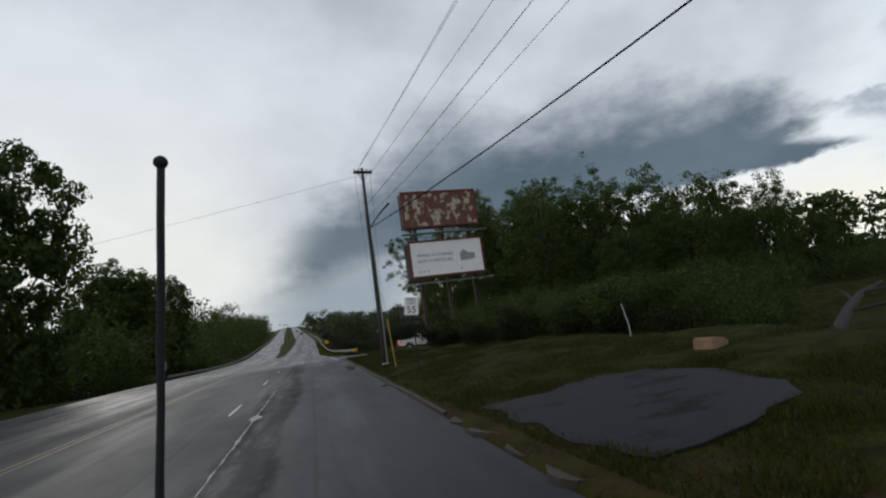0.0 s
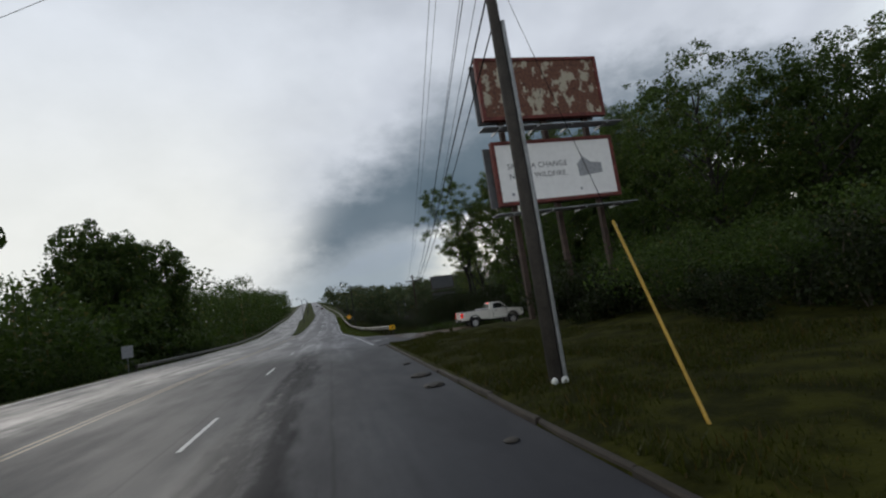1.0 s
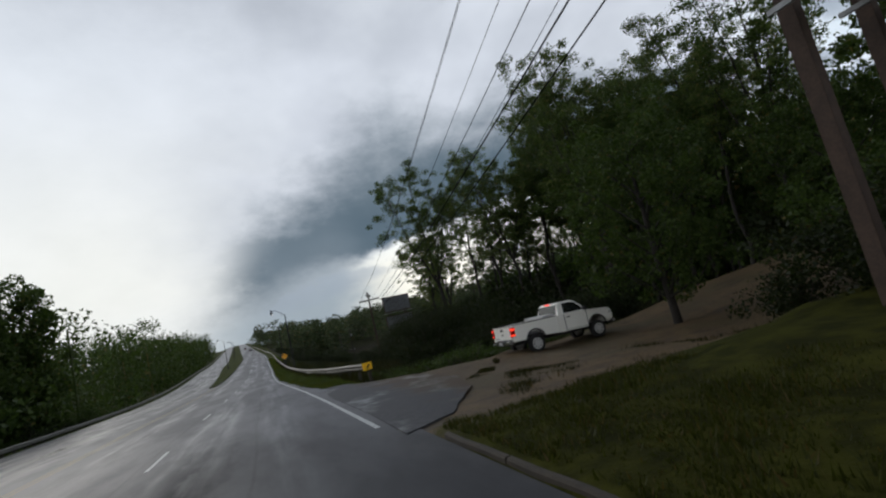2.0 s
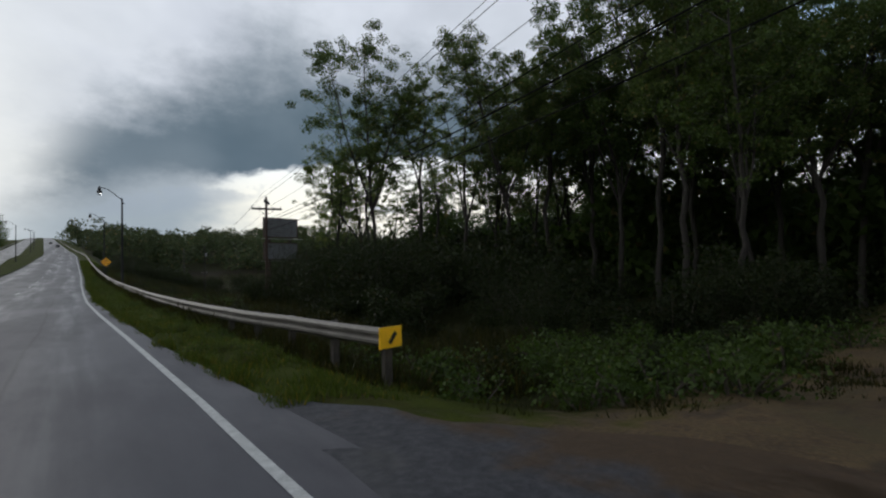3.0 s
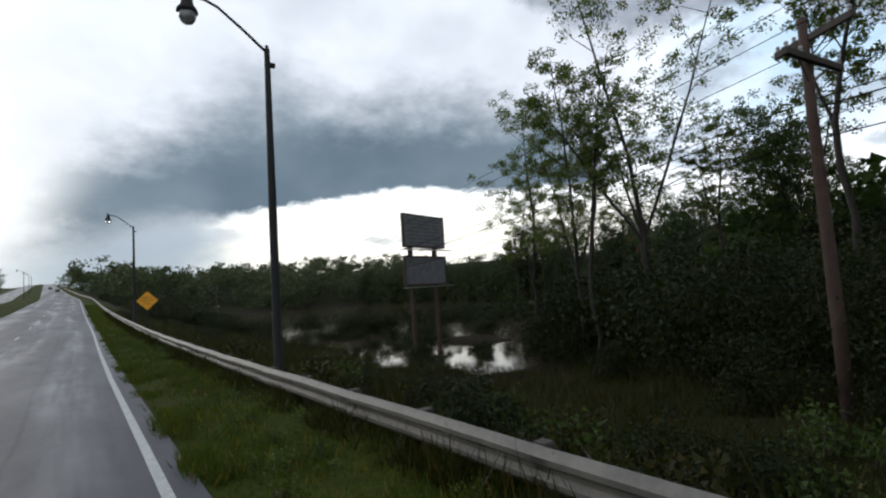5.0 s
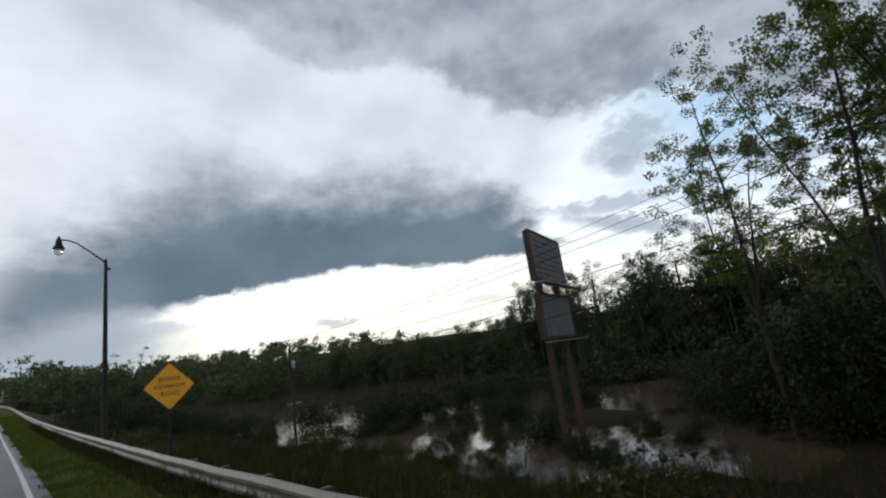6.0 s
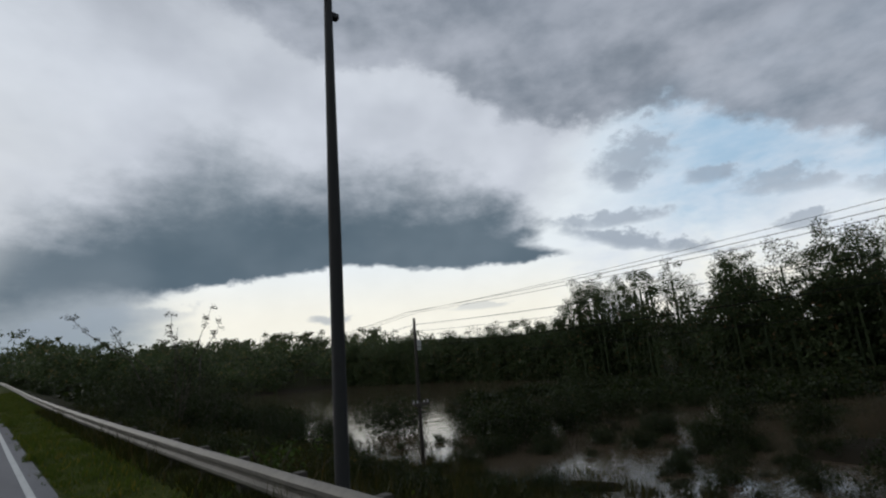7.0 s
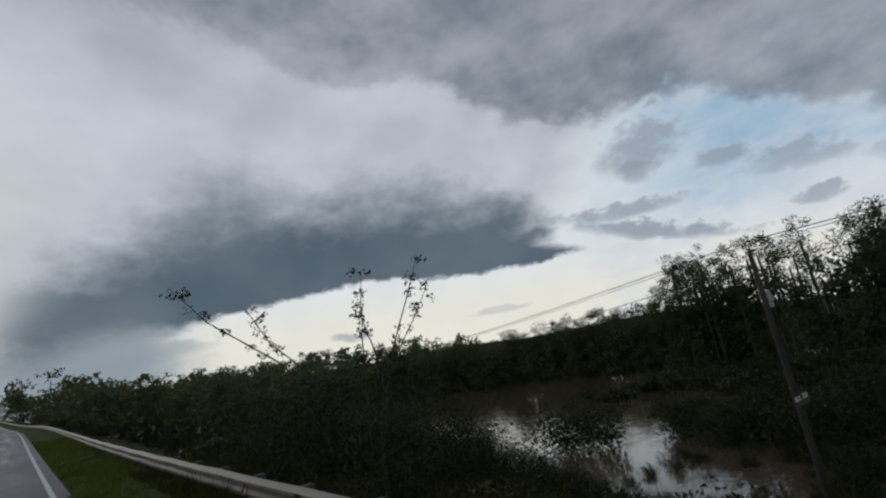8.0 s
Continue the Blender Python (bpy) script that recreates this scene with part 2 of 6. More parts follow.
REDFRAME = plain("weathered_red_frame", (0.13, 0.030, 0.024), 0.75, 0, 0.45, 2)
PRINT = plain("printed_grey", (0.30, 0.31, 0.33), 0.6)
PRINTDARK = plain("printed_dark", (0.10, 0.10, 0.11), 0.6)
CONCRETE = plain("kerb_concrete", (0.032, 0.025, 0.018), 0.85, 0, 0.4, 2.5)
RUBBER = plain("tyre_rubber", (0.014, 0.014, 0.015), 0.8, 0, 0.3, 12)
TRUCKWHITE = plain("truck_white_paint", (0.84, 0.83, 0.79), 0.22, 0, 0.03, 1.5)
BLACKPLASTIC = plain("black_plastic", (0.016, 0.016, 0.017), 0.55)
RIM = plain("bare_alloy", (0.55, 0.55, 0.56), 0.45, 0.3, 0.1, 6)
CHROME = plain("chrome_bumper", (0.42, 0.43, 0.45), 0.22, 0.9, 0.1, 6)
DARKCAR = plain("dark_car_paint", (0.030, 0.036, 0.042), 0.25, 0.1, 0.1, 3)
DEBRIS = plain("wet_leaf_litter", (0.030, 0.025, 0.018), 0.7, 0, 0.5, 9)
TAN = plain("tan_weathered_wood", (0.24, 0.15, 0.085), 0.8, 0, 0.35, 5)
WHITEPLASTIC = plain("white_plastic_wrap", (0.70, 0.70, 0.66), 0.4, 0, 0.12, 9)
PLYBACK = plain("grey_plywood_back", (0.115, 0.12, 0.127), 0.75, 0, 0.3, 2)
GREYPAINT = plain("road_paint_white", (0.42, 0.43, 0.42), 0.5, 0, 0.25, 8)
YELLOWPAINT = plain("road_paint_yellow", (0.15, 0.105, 0.03), 0.5, 0, 0.3, 8)

APRON = plain("clay_stained_concrete", (0.040, 0.030, 0.021), 0.8, 0, 0.45, 2.2)
JOINTPALE = plain("pale_joint_strip", (0.21, 0.21, 0.21), 0.45, 0, 0.35, 7)
GLASS, gn, gb = material("tinted_glass", 0.03)
gb.inputs["Base Color"].default_value = (0.015, 0.018, 0.018, 1)
gb.inputs["Specular IOR Level"].default_value = 0.6
GLOBE, gn, gb = material("lamp_globe", 0.08)
gb.inputs["Base Color"].default_value = (0.80, 0.82, 0.84, 1)
gb.inputs["Transmission Weight"].default_value = 0.75


def tail_red():
    m, n, b = material("tail_lamp_red", 0.15)
    b.inputs["Base Color"].default_value = (0.30, 0.008, 0.006, 1)
    return m


def lit(name, colour, power):
    m, n, b = material(name, 0.3)
    b.inputs["Base Color"].default_value = (0.4, 0.02, 0.01, 1)
    b.inputs["Emission Color"].default_value = (*colour, 1)
    b.inputs["Emission Strength"].default_value = power
    return m


TAILRED = tail_red()
BRAKE = lit("brake_lamp_on", (1.0, 0.045, 0.02), 1.7)


def asphalt():
    m, n, b = material("wet_asphalt", 0.4)
    p, _ = where(n)
    s = n.t.nodes.new("ShaderNodeSeparateXYZ")
    n.put(s.inputs[0], p)
    x, y = s.outputs[0], s.outputs[1]
    streak = n.noise(n.scaled(p, (1.1, 0.06, 1)), 1.0, 4, 0.6)
    patch = n.noise(n.scaled(p, (0.40, 0.11, 1)), 1.0, 5, 0.62)
    blot = n.noise(n.scaled(p, (1.5, 0.5, 1)), 1.0, 5, 0.65)
    grain = n.noise(p, 60, 2, 0.6)

    def band(centre, half, soft, wander):
        off = n.add(n.sub(x, centre), n.mul(n.sub(patch, 0.5), wander))
        return n.sub(1.0, n.step(n.math("ABSOLUTE", off), half - soft, half + soft))

    newer = n.step(n.add(y, n.mul(patch, 14.0)), 50.0, 66.0)
    old = n.sub(1.0, newer)
    c = n.mix(n.step(blot, 0.35, 0.68), (0.025, 0.0255, 0.029), (0.041, 0.041, 0.044))
    c = n.mix(n.mul(n.step(grain, 0.4, 0.75), 0.35), c, (0.058, 0.058, 0.062))
    # drier, paler inner lane and the smooth dark relaid outer lane
    c = n.mix(n.mul(band(-5.1, 1.9, 0.5, 1.0), 0.4), c, (0.042, 0.041, 0.042))
    c = n.mix(n.mul(band(0.9, 1.0, 0.35, 0.8), 0.55), c, (0.022, 0.023, 0.028))
    # ravelled strip beside the lane joint, with pale loose grit along its crack
    ravel = n.mul(n.mul(band(-1.75, 0.62, 0.16, 1.8), n.step(blot, 0.30, 0.50)), old)
    c = n.mix(n.mul(ravel, 0.85), c, (0.010, 0.010, 0.012))
    grit = n.mul(band(-1.95, 0.13, 0.10, 2.2), n.step(blot, 0.46, 0.58))
    c = n.mix(n.mul(n.mul(grit, old), 0.6), c, (0.125, 0.122, 0.118))
    # tar joints
    joint = n.math("MAXIMUM", band(-0.55, 0.03, 0.03, 0.5), band(-3.45, 0.03, 0.03, 0.4))
    c = n.mix(n.mul(joint, 0.6), c, (0.010, 0.010, 0.011))
    crack = n.step(n.noise(n.scaled(p, (1.3, 0.30, 1)), 0.9, 6, 0.75), 0.62, 0.66)
    c = n.mix(n.mul(crack, 0.4), c, (0.016, 0.016, 0.018))
    c = n.mix(newer, c, n.mix(1.0, c, (1.75, 1.68, 1.78), "MULTIPLY"))
    # rain standing in the wheel tracks
    track = n.math("MAXIMUM", n.math("MAXIMUM", band(-2.0, 0.75, 0.4, 1.2), band(-5.6, 0.8, 0.4, 1.2)), n.math("MAXIMUM", band(0.2, 0.5, 0.3, 0.8), n.sub(1.0, n.step(x, -10.5, -8.5))))
    wet = n.mul(n.mul(track, n.step(n.add(n.mul(streak, 0.85), n.mul(blot, 0.15)), 0.40, 0.66)), n.add(0.35, n.mul(newer, 0.5)))
    farlane = n.sub(1.0, n.step(n.add(x, n.mul(n.sub(patch, 0.5), 3.0)), -9.6, -8.2))
    sheet = n.mul(farlane, n.step(n.add(n.mul(streak, 0.6), n.mul(blot, 0.4)), 0.36, 0.58))
    wet = n.math("MAXIMUM", wet, n.mul(sheet, 0.7))
    damp = n.step(patch, 0.38, 0.62)
    c = n.mix(n.mul(wet, 0.35), c, (0.020, 0.020, 0.023))
    n.put(b.inputs["Base Color"], c)
    n.put(b.inputs["Roughness"], n.sub(n.sub(n.sub(0.70, n.mul(damp, 0.12)), n.mul(newer, 0.10)), n.mul(wet, 0.26)))
    n.put(b.inputs["Specular IOR Level"], n.sub(n.add(n.add(0.26, n.mul(newer, 0.10)), n.mul(wet, 0.14)), n.mul(ravel, 0.2)))
    bump(n, b, n.add(n.mul(grain, n.sub(1.0, wet)), n.mul(blot, 0.5)), 0.25, 0.006)
    return m


ASPHALT = asphalt()


def mouth_mat():
    """Broken asphalt that runs out into wet clay."""
    m, n, b = material("muddy_asphalt", 0.6)
    p, _ = where(n)
    s = n.t.nodes.new("ShaderNodeSeparateXYZ")
    n.put(s.inputs[0], p)
    mid, fine = n.noise(p, 0.9, 5, 0.65), n.noise(p, 9, 4, 0.6)
    c = n.mix(n.step(fine, 0.35, 0.7), (0.030, 0.031, 0.036), (0.056, 0.056, 0.062))
    mud = n.mix(fine, (0.030, 0.019, 0.010), (0.075, 0.045, 0.022))
    out = n.step(n.add(n.add(s.outputs[0], n.mul(n.sub(mid, 0.5), 5.0)), n.mul(n.sub(s.outputs[1], 56.0), 0.06)), 3.6, 4.9)
    c = n.mix(out, c, mud)
    pool = n.step(n.noise(n.scaled(p, (0.5, 0.35, 1)), 1.0, 4, 0.6), 0.50, 0.66)
    c = n.mix(n.mul(pool, 0.4), c, (0.018, 0.014, 0.011))
    n.put(b.inputs["Base Color"], c)
    n.put(b.inputs["Roughness"], n.sub(0.72, n.mul(pool, 0.42)))
    b.inputs["Specular IOR Level"].default_value = 0.35
    bump(n, b, n.mul(n.add(mid, fine), n.sub(1.0, pool)), 0.5, 0.03)
    return m


MOUTH = mouth_mat()


def pad_mat():
    """Old asphalt with earth washed over it and a film of rain."""
    m, n, b = material("old_asphalt", 0.6)
    p, _ = where(n)
    mid, fine = n.noise(n.scaled(p, (0.45, 0.9, 1)), 1.0, 5, 0.65), n.noise(p, 11, 4, 0.65)
    c = n.mix(n.step(fine, 0.35, 0.7), (0.013, 0.014, 0.017), (0.025, 0.026, 0.030))
    earth = n.step(n.add(n.mul(mid, 0.75), n.mul(fine, 0.25)), 0.54, 0.62)
    c = n.mix(n.mul(earth, 0.8), c, (0.016, 0.012, 0.008))
    n.put(b.inputs["Base Color"], c)
    n.put(b.inputs["Roughness"], n.add(0.62, n.mul(earth, 0.3)))
    b.inputs["Specular IOR Level"].default_value = 0.14
    bump(n, b, n.add(mid, fine), 0.4, 0.02)
    return m


OLDASPHALT = pad_mat()


def ground_mat():
    m, n, b = material("rough_ground", 0.9)
    p, _ = where(n)
    s = n.t.nodes.new("ShaderNodeSeparateXYZ")
    n.put(s.inputs[0], p)
    big, mid, fine = n.noise(p, 0.22, 4, 0.6), n.noise(p, 1.6, 4, 0.6), n.noise(p, 14, 3, 0.6)
    green = n.mix(n.step(n.add(n.mul(mid, 0.6), n.mul(fine, 0.4)), 0.35, 0.65), (0.024, 0.034, 0.005), (0.048, 0.058, 0.009))
    green = n.mix(n.step(big, 0.55, 0.7), green, (0.040, 0.032, 0.014))
    # darker, duller verge colour before the turning place
    dull = n.mix(n.step(mid, 0.35, 0.65), (0.015, 0.016, 0.003), (0.038, 0.039, 0.006))
    green = n.mix(n.sub(1.0, n.step(s.outputs[1], 42.0, 56.0)), green, dull)
    # ground colour much darker beyond the guardrail, where the rank growth stands
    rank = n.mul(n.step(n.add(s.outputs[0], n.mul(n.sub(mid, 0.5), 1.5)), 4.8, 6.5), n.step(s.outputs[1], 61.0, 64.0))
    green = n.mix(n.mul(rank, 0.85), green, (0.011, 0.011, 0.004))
    # black mud where the flood stands
    low = n.sub(1.0, n.step(s.outputs[2], -3.9, -2.8))
    green = n.mix(low, green, (0.016, 0.013, 0.008))
    # bare clay at the broken kerb
    bx = n.math("ABSOLUTE", n.sub(s.outputs[0], 2.9))
    by = n.math("ABSOLUTE", n.sub(s.outputs[1], 5.5))
    worn = n.sub(1.0, n.step(n.add(n.math("MAXIMUM", n.sub(bx, 0.9), n.mul(n.sub(by, 5.5), 0.5)), n.mul(n.sub(mid, 0.5), 2.0)), -0.3, 0.3))
    green = n.mix(n.mul(n.mul(worn, n.step(fine, 0.38, 0.60)), 0.75), green, (0.050, 0.031, 0.018))
    # trampled clay of the turning place
    dx = n.math("ABSOLUTE", n.sub(s.outputs[0], 17.0))
    dy = n.math("ABSOLUTE", n.sub(s.outputs[1], 54.5))
    edge = n.math("MAXIMUM", n.sub(dx, 15.0), n.mul(n.sub(dy, 7.6), 1.0))
    clay = n.sub(1.0, n.step(n.add(edge, n.mul(n.sub(mid, 0.5), 5.0)), -1.2, 1.2))
    mud = n.mix(n.step(n.add(n.mul(mid, 0.5), n.mul(fine, 0.5)), 0.36, 0.62), (0.042, 0.026, 0.012), (0.120, 0.076, 0.033))
    mud = n.mix(n.mul(n.step(n.add(n.mul(big, 0.6), n.mul(mid, 0.4)), 0.46, 0.60), 0.7), mud, (0.040, 0.034, 0.012))
    mud = n.mix(n.mul(n.step(n.noise(n.scaled(p, (0.5, 1.6, 1)), 1.0, 4, 0.6), 0.54, 0.66), 0.6), mud, (0.024, 0.015, 0.009))
    green = n.mix(clay, green, mud)
    n.put(b.inputs["Base Color"], green)
    n.put(b.inputs["Specular IOR Level"], n.add(0.06, n.mul(clay, 0.3)))
    n.put(b.inputs["Roughness"], n.sub(0.95, n.mul(clay, 0.25)))
    bump(n, b, n.add(mid, fine), 0.6, 0.05)
    return m


GROUND = ground_mat()


def water_mat():
    m, n, b = material("flood_water", 0.06)
    p, _ = where(n)
    b.inputs["Base Color"].default_value = (0.062, 0.046, 0.031, 1)
    b.inputs["Specular IOR Level"].default_value = 0.75
    h = n.add(n.mul(n.noise(n.scaled(p, (0.25, 0.6, 1)), 1.0, 3), 1.0), n.mul(n.noise(n.scaled(p, (1.0, 2.0, 1)), 1.6, 3), 0.30))
    bump(n, b, h, 0.45, 0.07)
    return m


WATER = water_mat()


def rust_board():
    m, n, b = material("peeling_rusty_board", 0.8)
    p = local(n)
    a = n.noise(n.scaled(p, (1.0, 1.0, 0.8)), 1.15, 6, 0.66)
    f = n.noise(p, 9, 4, 0.6)
    c = n.mix(n.step(f, 0.35, 0.65), (0.085, 0.034, 0.022), (0.17, 0.075, 0.045))
    c = n.mix(n.step(a, 0.515, 0.56), c, (0.40, 0.36, 0.28))
    c = n.mix(n.mul(n.step(n.noise(p, 2.7, 5, 0.7), 0.58, 0.64), 0.8), c, (0.05, 0.022, 0.016))
    n.put(b.inputs["Base Color"], c)
    bump(n, b, a, 0.4, 0.02)
    return m


RUSTBOARD = rust_board()


# ---- the lie of the land ----
RZ_Y = [-400, 0, 45, 70, 90, 122, 132, 141, 148, 154, 160, 167, 179, 190, 215, 230, 263, 300, 455, 650, 900, 1300, 4000]
RZ_Z = [0.2, 0.2, 0.3, 0.15, 0.0, -0.04, 0.10, 0.30, 0.46, 0.62, 0.80, 1.06, 1.50, 1.97, 3.1, 3.7, 4.8, 6.2, 13.8, 24, 36, 48, 50]


def road_z(y):
    return sum(np.interp(y + d, RZ_Y, RZ_Z) for d in (-8, -4, 0, 4, 8)) / 5


def road_x(y):
    return np.interp(y, [-400, 230, 250, 270, 290, 4000], [0, 0, -0.15, -0.55, -1.2, -1.2 - 0.036 * 3710])


def pave_r(y):
    return np.interp(y, [-400, 0, 20, 45, 62, 67, 71, 91, 115, 140, 4000], [2.0, 2.0, 2.2, 2.4, 2.6, 2.25, 1.92, 1.18, 1.34, 1.60, 1.62])


def pave_l(y):
    return np.interp(y, [-400, 150, 260, 4000], [-17.6, -17.6, -20.5, -20.5])


def line_r(y):
    return np.interp(y, [-400, 46, 60, 70, 78, 86, 92, 100, 115, 140, 4000], [1.95, 1.95, 1.8, 1.54, 1.20, 0.98, 0.84, 0.92, 0.98, 1.26, 1.28])


def smooth(x, a, b):
    t = np.clip((np.asarray(x, float) - a) / (b - a), 0, 1)
    return t * t * (3 - 2 * t)


def land(x, y):
    """Height of the ground beside the road (x and y may be arrays)."""
    x, y = np.asarray(x, float), np.asarray(y, float)
    u = x - road_x(y)
    rz = road_z(y)
    # right of the road
    kerbed = rz + 0.13 + 0.02 * np.clip(u - 2.3, 0, 6) + 0.05 * np.clip(u - 8, 0, 14) - 1.7 * smooth(u, 12.5, 16.5) * (1 - smooth(y, 17, 24))
    clearing = rz - 0.04 - 0.044 * np.clip(u - 2.6, 0, 11) + 0.10 * np.clip(u - 17, 0, 14)
    floor_z = np.interp(y, [40, 60, 100, 112, 120, 330, 400, 480, 4000], [-0.8, -0.9, -1.5, -3.0, -4.2, -4.2, 3.0, 10.0, 44])
    shore = np.interp(y, [122, 130, 155, 170, 195, 245, 330], [27, 19.5, 20.5, 21, 25, 31, 40]) + 1.6 * np.sin(y * 0.37) + 1.1 * np.sin(y * 0.83 + 1)
    open_water = smooth(u, shore, shore + 5) * smooth(y, 122, 130) * (1 - smooth(y, 318, 332))
    pools = 0.28 * np.sin(u * 0.33 + 1.7 * np.sin(y * 0.13)) * np.sin(y * 0.29 + 0.8 * np.sin(u * 0.21)) * smooth(y, 116, 122) * (1 - smooth(y, 300, 330))
    bars = 1.3 * smooth(np.sin(u * 0.21 + 0.9 * np.sin(y * 0.17 + 2)) * np.sin(y * 0.24 + 0.6 * np.sin(u * 0.3)), 0.12, 0.55) * (1 - smooth(u, 40, 52)) * (1 - smooth(y, 165, 175))
    floor_z = floor_z + pools - (1.1 - bars) * open_water
    rise = 0.11 * np.clip(u - np.interp(y, [120, 200, 250], [110, 116, 132]), 0, 80) * smooth(y, 100, 150)
    bank = np.maximum(rz - 0.07 - 0.30 * np.clip(u - 3.5, 0, 40), floor_z) + rise
    right = kerbed * (1 - smooth(y, 45, 48)) + smooth(y, 45, 48) * (clearing * (1 - smooth(y, 60, 66)) + bank * smooth(y, 60, 66))
    # left of the road
    lz = rz - 0.08 - 0.25 * np.clip(-u - 19.5, 0, 12) + 0.10 * np.clip(-u - 40, 0, 120)
    return np.where(u > -8, right, lz)


def mesh_obj(name, verts, faces, mat, smooth_faces=False, parent=None):
    me = bpy.data.meshes.new(name)
    me.from_pydata([tuple(v) for v in verts], [], [tuple(int(i) for i in f) for f in faces])
    me.materials.append(mat)
    if smooth_faces:
        me.polygons.foreach_set("use_smooth", [True] * len(me.polygons))
    ob = new(name, me)
    ob.parent = parent
    return ob


def part(name, bm, mat, parent=None, label="", smooth_faces=False):
    """One bmesh as one mesh object under a thing."""
    me = bpy.data.meshes.new(name)
    bmesh.ops.recalc_face_normals(bm, faces=bm.faces)
    bm.to_mesh(me)
    bm.free()
    me.materials.append(mat)
    if smooth_faces:
        me.polygons.foreach_set("use_smooth", [True] * len(me.polygons))
    ob = new(name, me)
    ob.parent = parent
    if label:
        ob["label"] = label
    return ob


def grid_faces(rows, cols):
    i = np.arange((rows - 1) * (cols - 1))
    r, c = i // (cols - 1), i % (cols - 1)
    a = r * cols + c
    return np.stack([a, a + 1, a + cols + 1, a + cols], 1)


ROWS_Y = np.concatenate([np.arange(-300, -20, 20), np.arange(-20, 170, 1.5), np.arange(170, 320, 5), np.arange(320, 700, 15), np.arange(700, 1400, 50), [1500, 2000, 3000, 4500]])


def ground():
    verts = []
    off_l = np.array([3000, 1500, 700, 350, 200, 140, 100, 75, 60, 48, 40, 33, 28, 24, 20, 16, 13, 10, 7.5, 5.5, 4, 3, 2.2, 1.5, 0.8, 0.3])
    off_r = np.array([0.12, 0.4, 0.8, 1.2, 1.6, 2.1, 2.6, 3.2, 4, 5, 6, 7, 8, 9, 10, 11, 12, 13, 14.5, 16, 18, 20, 22, 25, 28, 32, 36, 41, 47, 55, 65, 75, 85, 95, 101, 105, 110, 118, 130, 150, 180, 230, 350, 700, 1500, 3000])
    rnd = random.Random(4)
    for y in ROWS_Y:
        cx, l, r, rz = road_x(y), pave_l(y), pave_r(y), road_z(y)
        xs = np.concatenate([cx + l - off_l, [cx + l - 0.02], [cx + l + 0.3, cx + r - 0.3], [cx + r + 0.02], cx + r + off_r])
        for i, x in enumerate(xs):
            if cx + l - 0.1 < x < cx + r + 0.1:
                z = rz - (0.3 if cx + l + 0.1 < x < cx + r - 0.1 else 0.025)
            else:
                away = min(abs(x - cx - r), abs(x - cx - l), 6) / 6
                z = float(land(x, y)) + away * 0.22 * (noise.noise((x * 0.35, y * 0.35, 2)) + 0.5 * noise.noise((x * 1.1, y * 1.1, 7)))
                z += min(abs(x - cx) / 600, 1) * 18 * smooth(abs(x - cx), 150, 500) * (0.6 + noise.noise((x / 260, y / 260, 5)))
                if y < 46 and x - cx - r < 0.3:
                    z = rz + 0.075
            verts.append((x, y, z))
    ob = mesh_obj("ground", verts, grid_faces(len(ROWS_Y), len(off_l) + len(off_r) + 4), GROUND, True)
    return tagged(ob, "uneven grass verge, clay and flood plain beside the highway", "ground", kind="structure")


def ribbon(name, ys, left, right, lift, mat, skirt=0.0):
    """A strip along the road between two edge functions, with a skirt at both edges."""
    prof = []
    for y in ys:
        l, r, z, cx = left(y), right(y), road_z(y) + lift, road_x(y)
        mid = np.linspace(l, r, 9) if skirt else (l, r)
        row = [(cx + x, y, z) for x in mid]
        if skirt:
            row = [(cx + l, y, z - skirt)] + row + [(cx + r, y, z - skirt)]
        prof += row
    cols = len(prof) // len(ys)
    return mesh_obj(name, prof, grid_faces(len(ys), cols), mat, False)


ground()

LINE_Y = np.concatenate([np.arange(-300, -20, 10), np.arange(-20, 170, 2.0), np.arange(170, 320, 5), np.arange(320, 700, 15), np.arange(700, 1400, 50)])
road = ribbon("road", LINE_Y, pave_l, pave_r, 0.0, ASPHALT, 0.35)
tagged(road, "wet patched grey asphalt highway with worn lanes", "road", kind="structure")


def stripe(name, y0, y1, x_of, width, mat, label, lift=0.006):
    n = max(2, int((y1 - y0) / (2.0 if y1 < 330 else 8.0)) + 1)
    ob = ribbon(name, np.linspace(y0, y1, n), lambda y: x_of(y) - width / 2, lambda y: x_of(y) + width / 2, lift, mat)
    return tagged(ob, label, "road marking", kind="structure")


stripe("edge_line", 49, 700, line_r, 0.115, GREYPAINT, "worn white edge line along the right lane")
for k in range(-2, 30):
    y = 16.4 + 12.19 * k
    stripe("lane_dash", y, y + 3.05, lambda q: np.interp(q, [60, 100], [-3.15, -2.75]), 0.10, GREYPAINT, "worn white lane dash on wet asphalt")
stripe("centre_line", -60, 128, lambda q: -7.25, 0.11, YELLOWPAINT, "faded yellow centre line")
stripe("centre_line", -60, 128, lambda q: -7.55, 0.11, YELLOWPAINT, "faded yellow centre line")
stripe("edge_line", -60, 700, lambda q: pave_l(q) + 0.7, 0.12, GREYPAINT, "worn white edge line along the far lane")


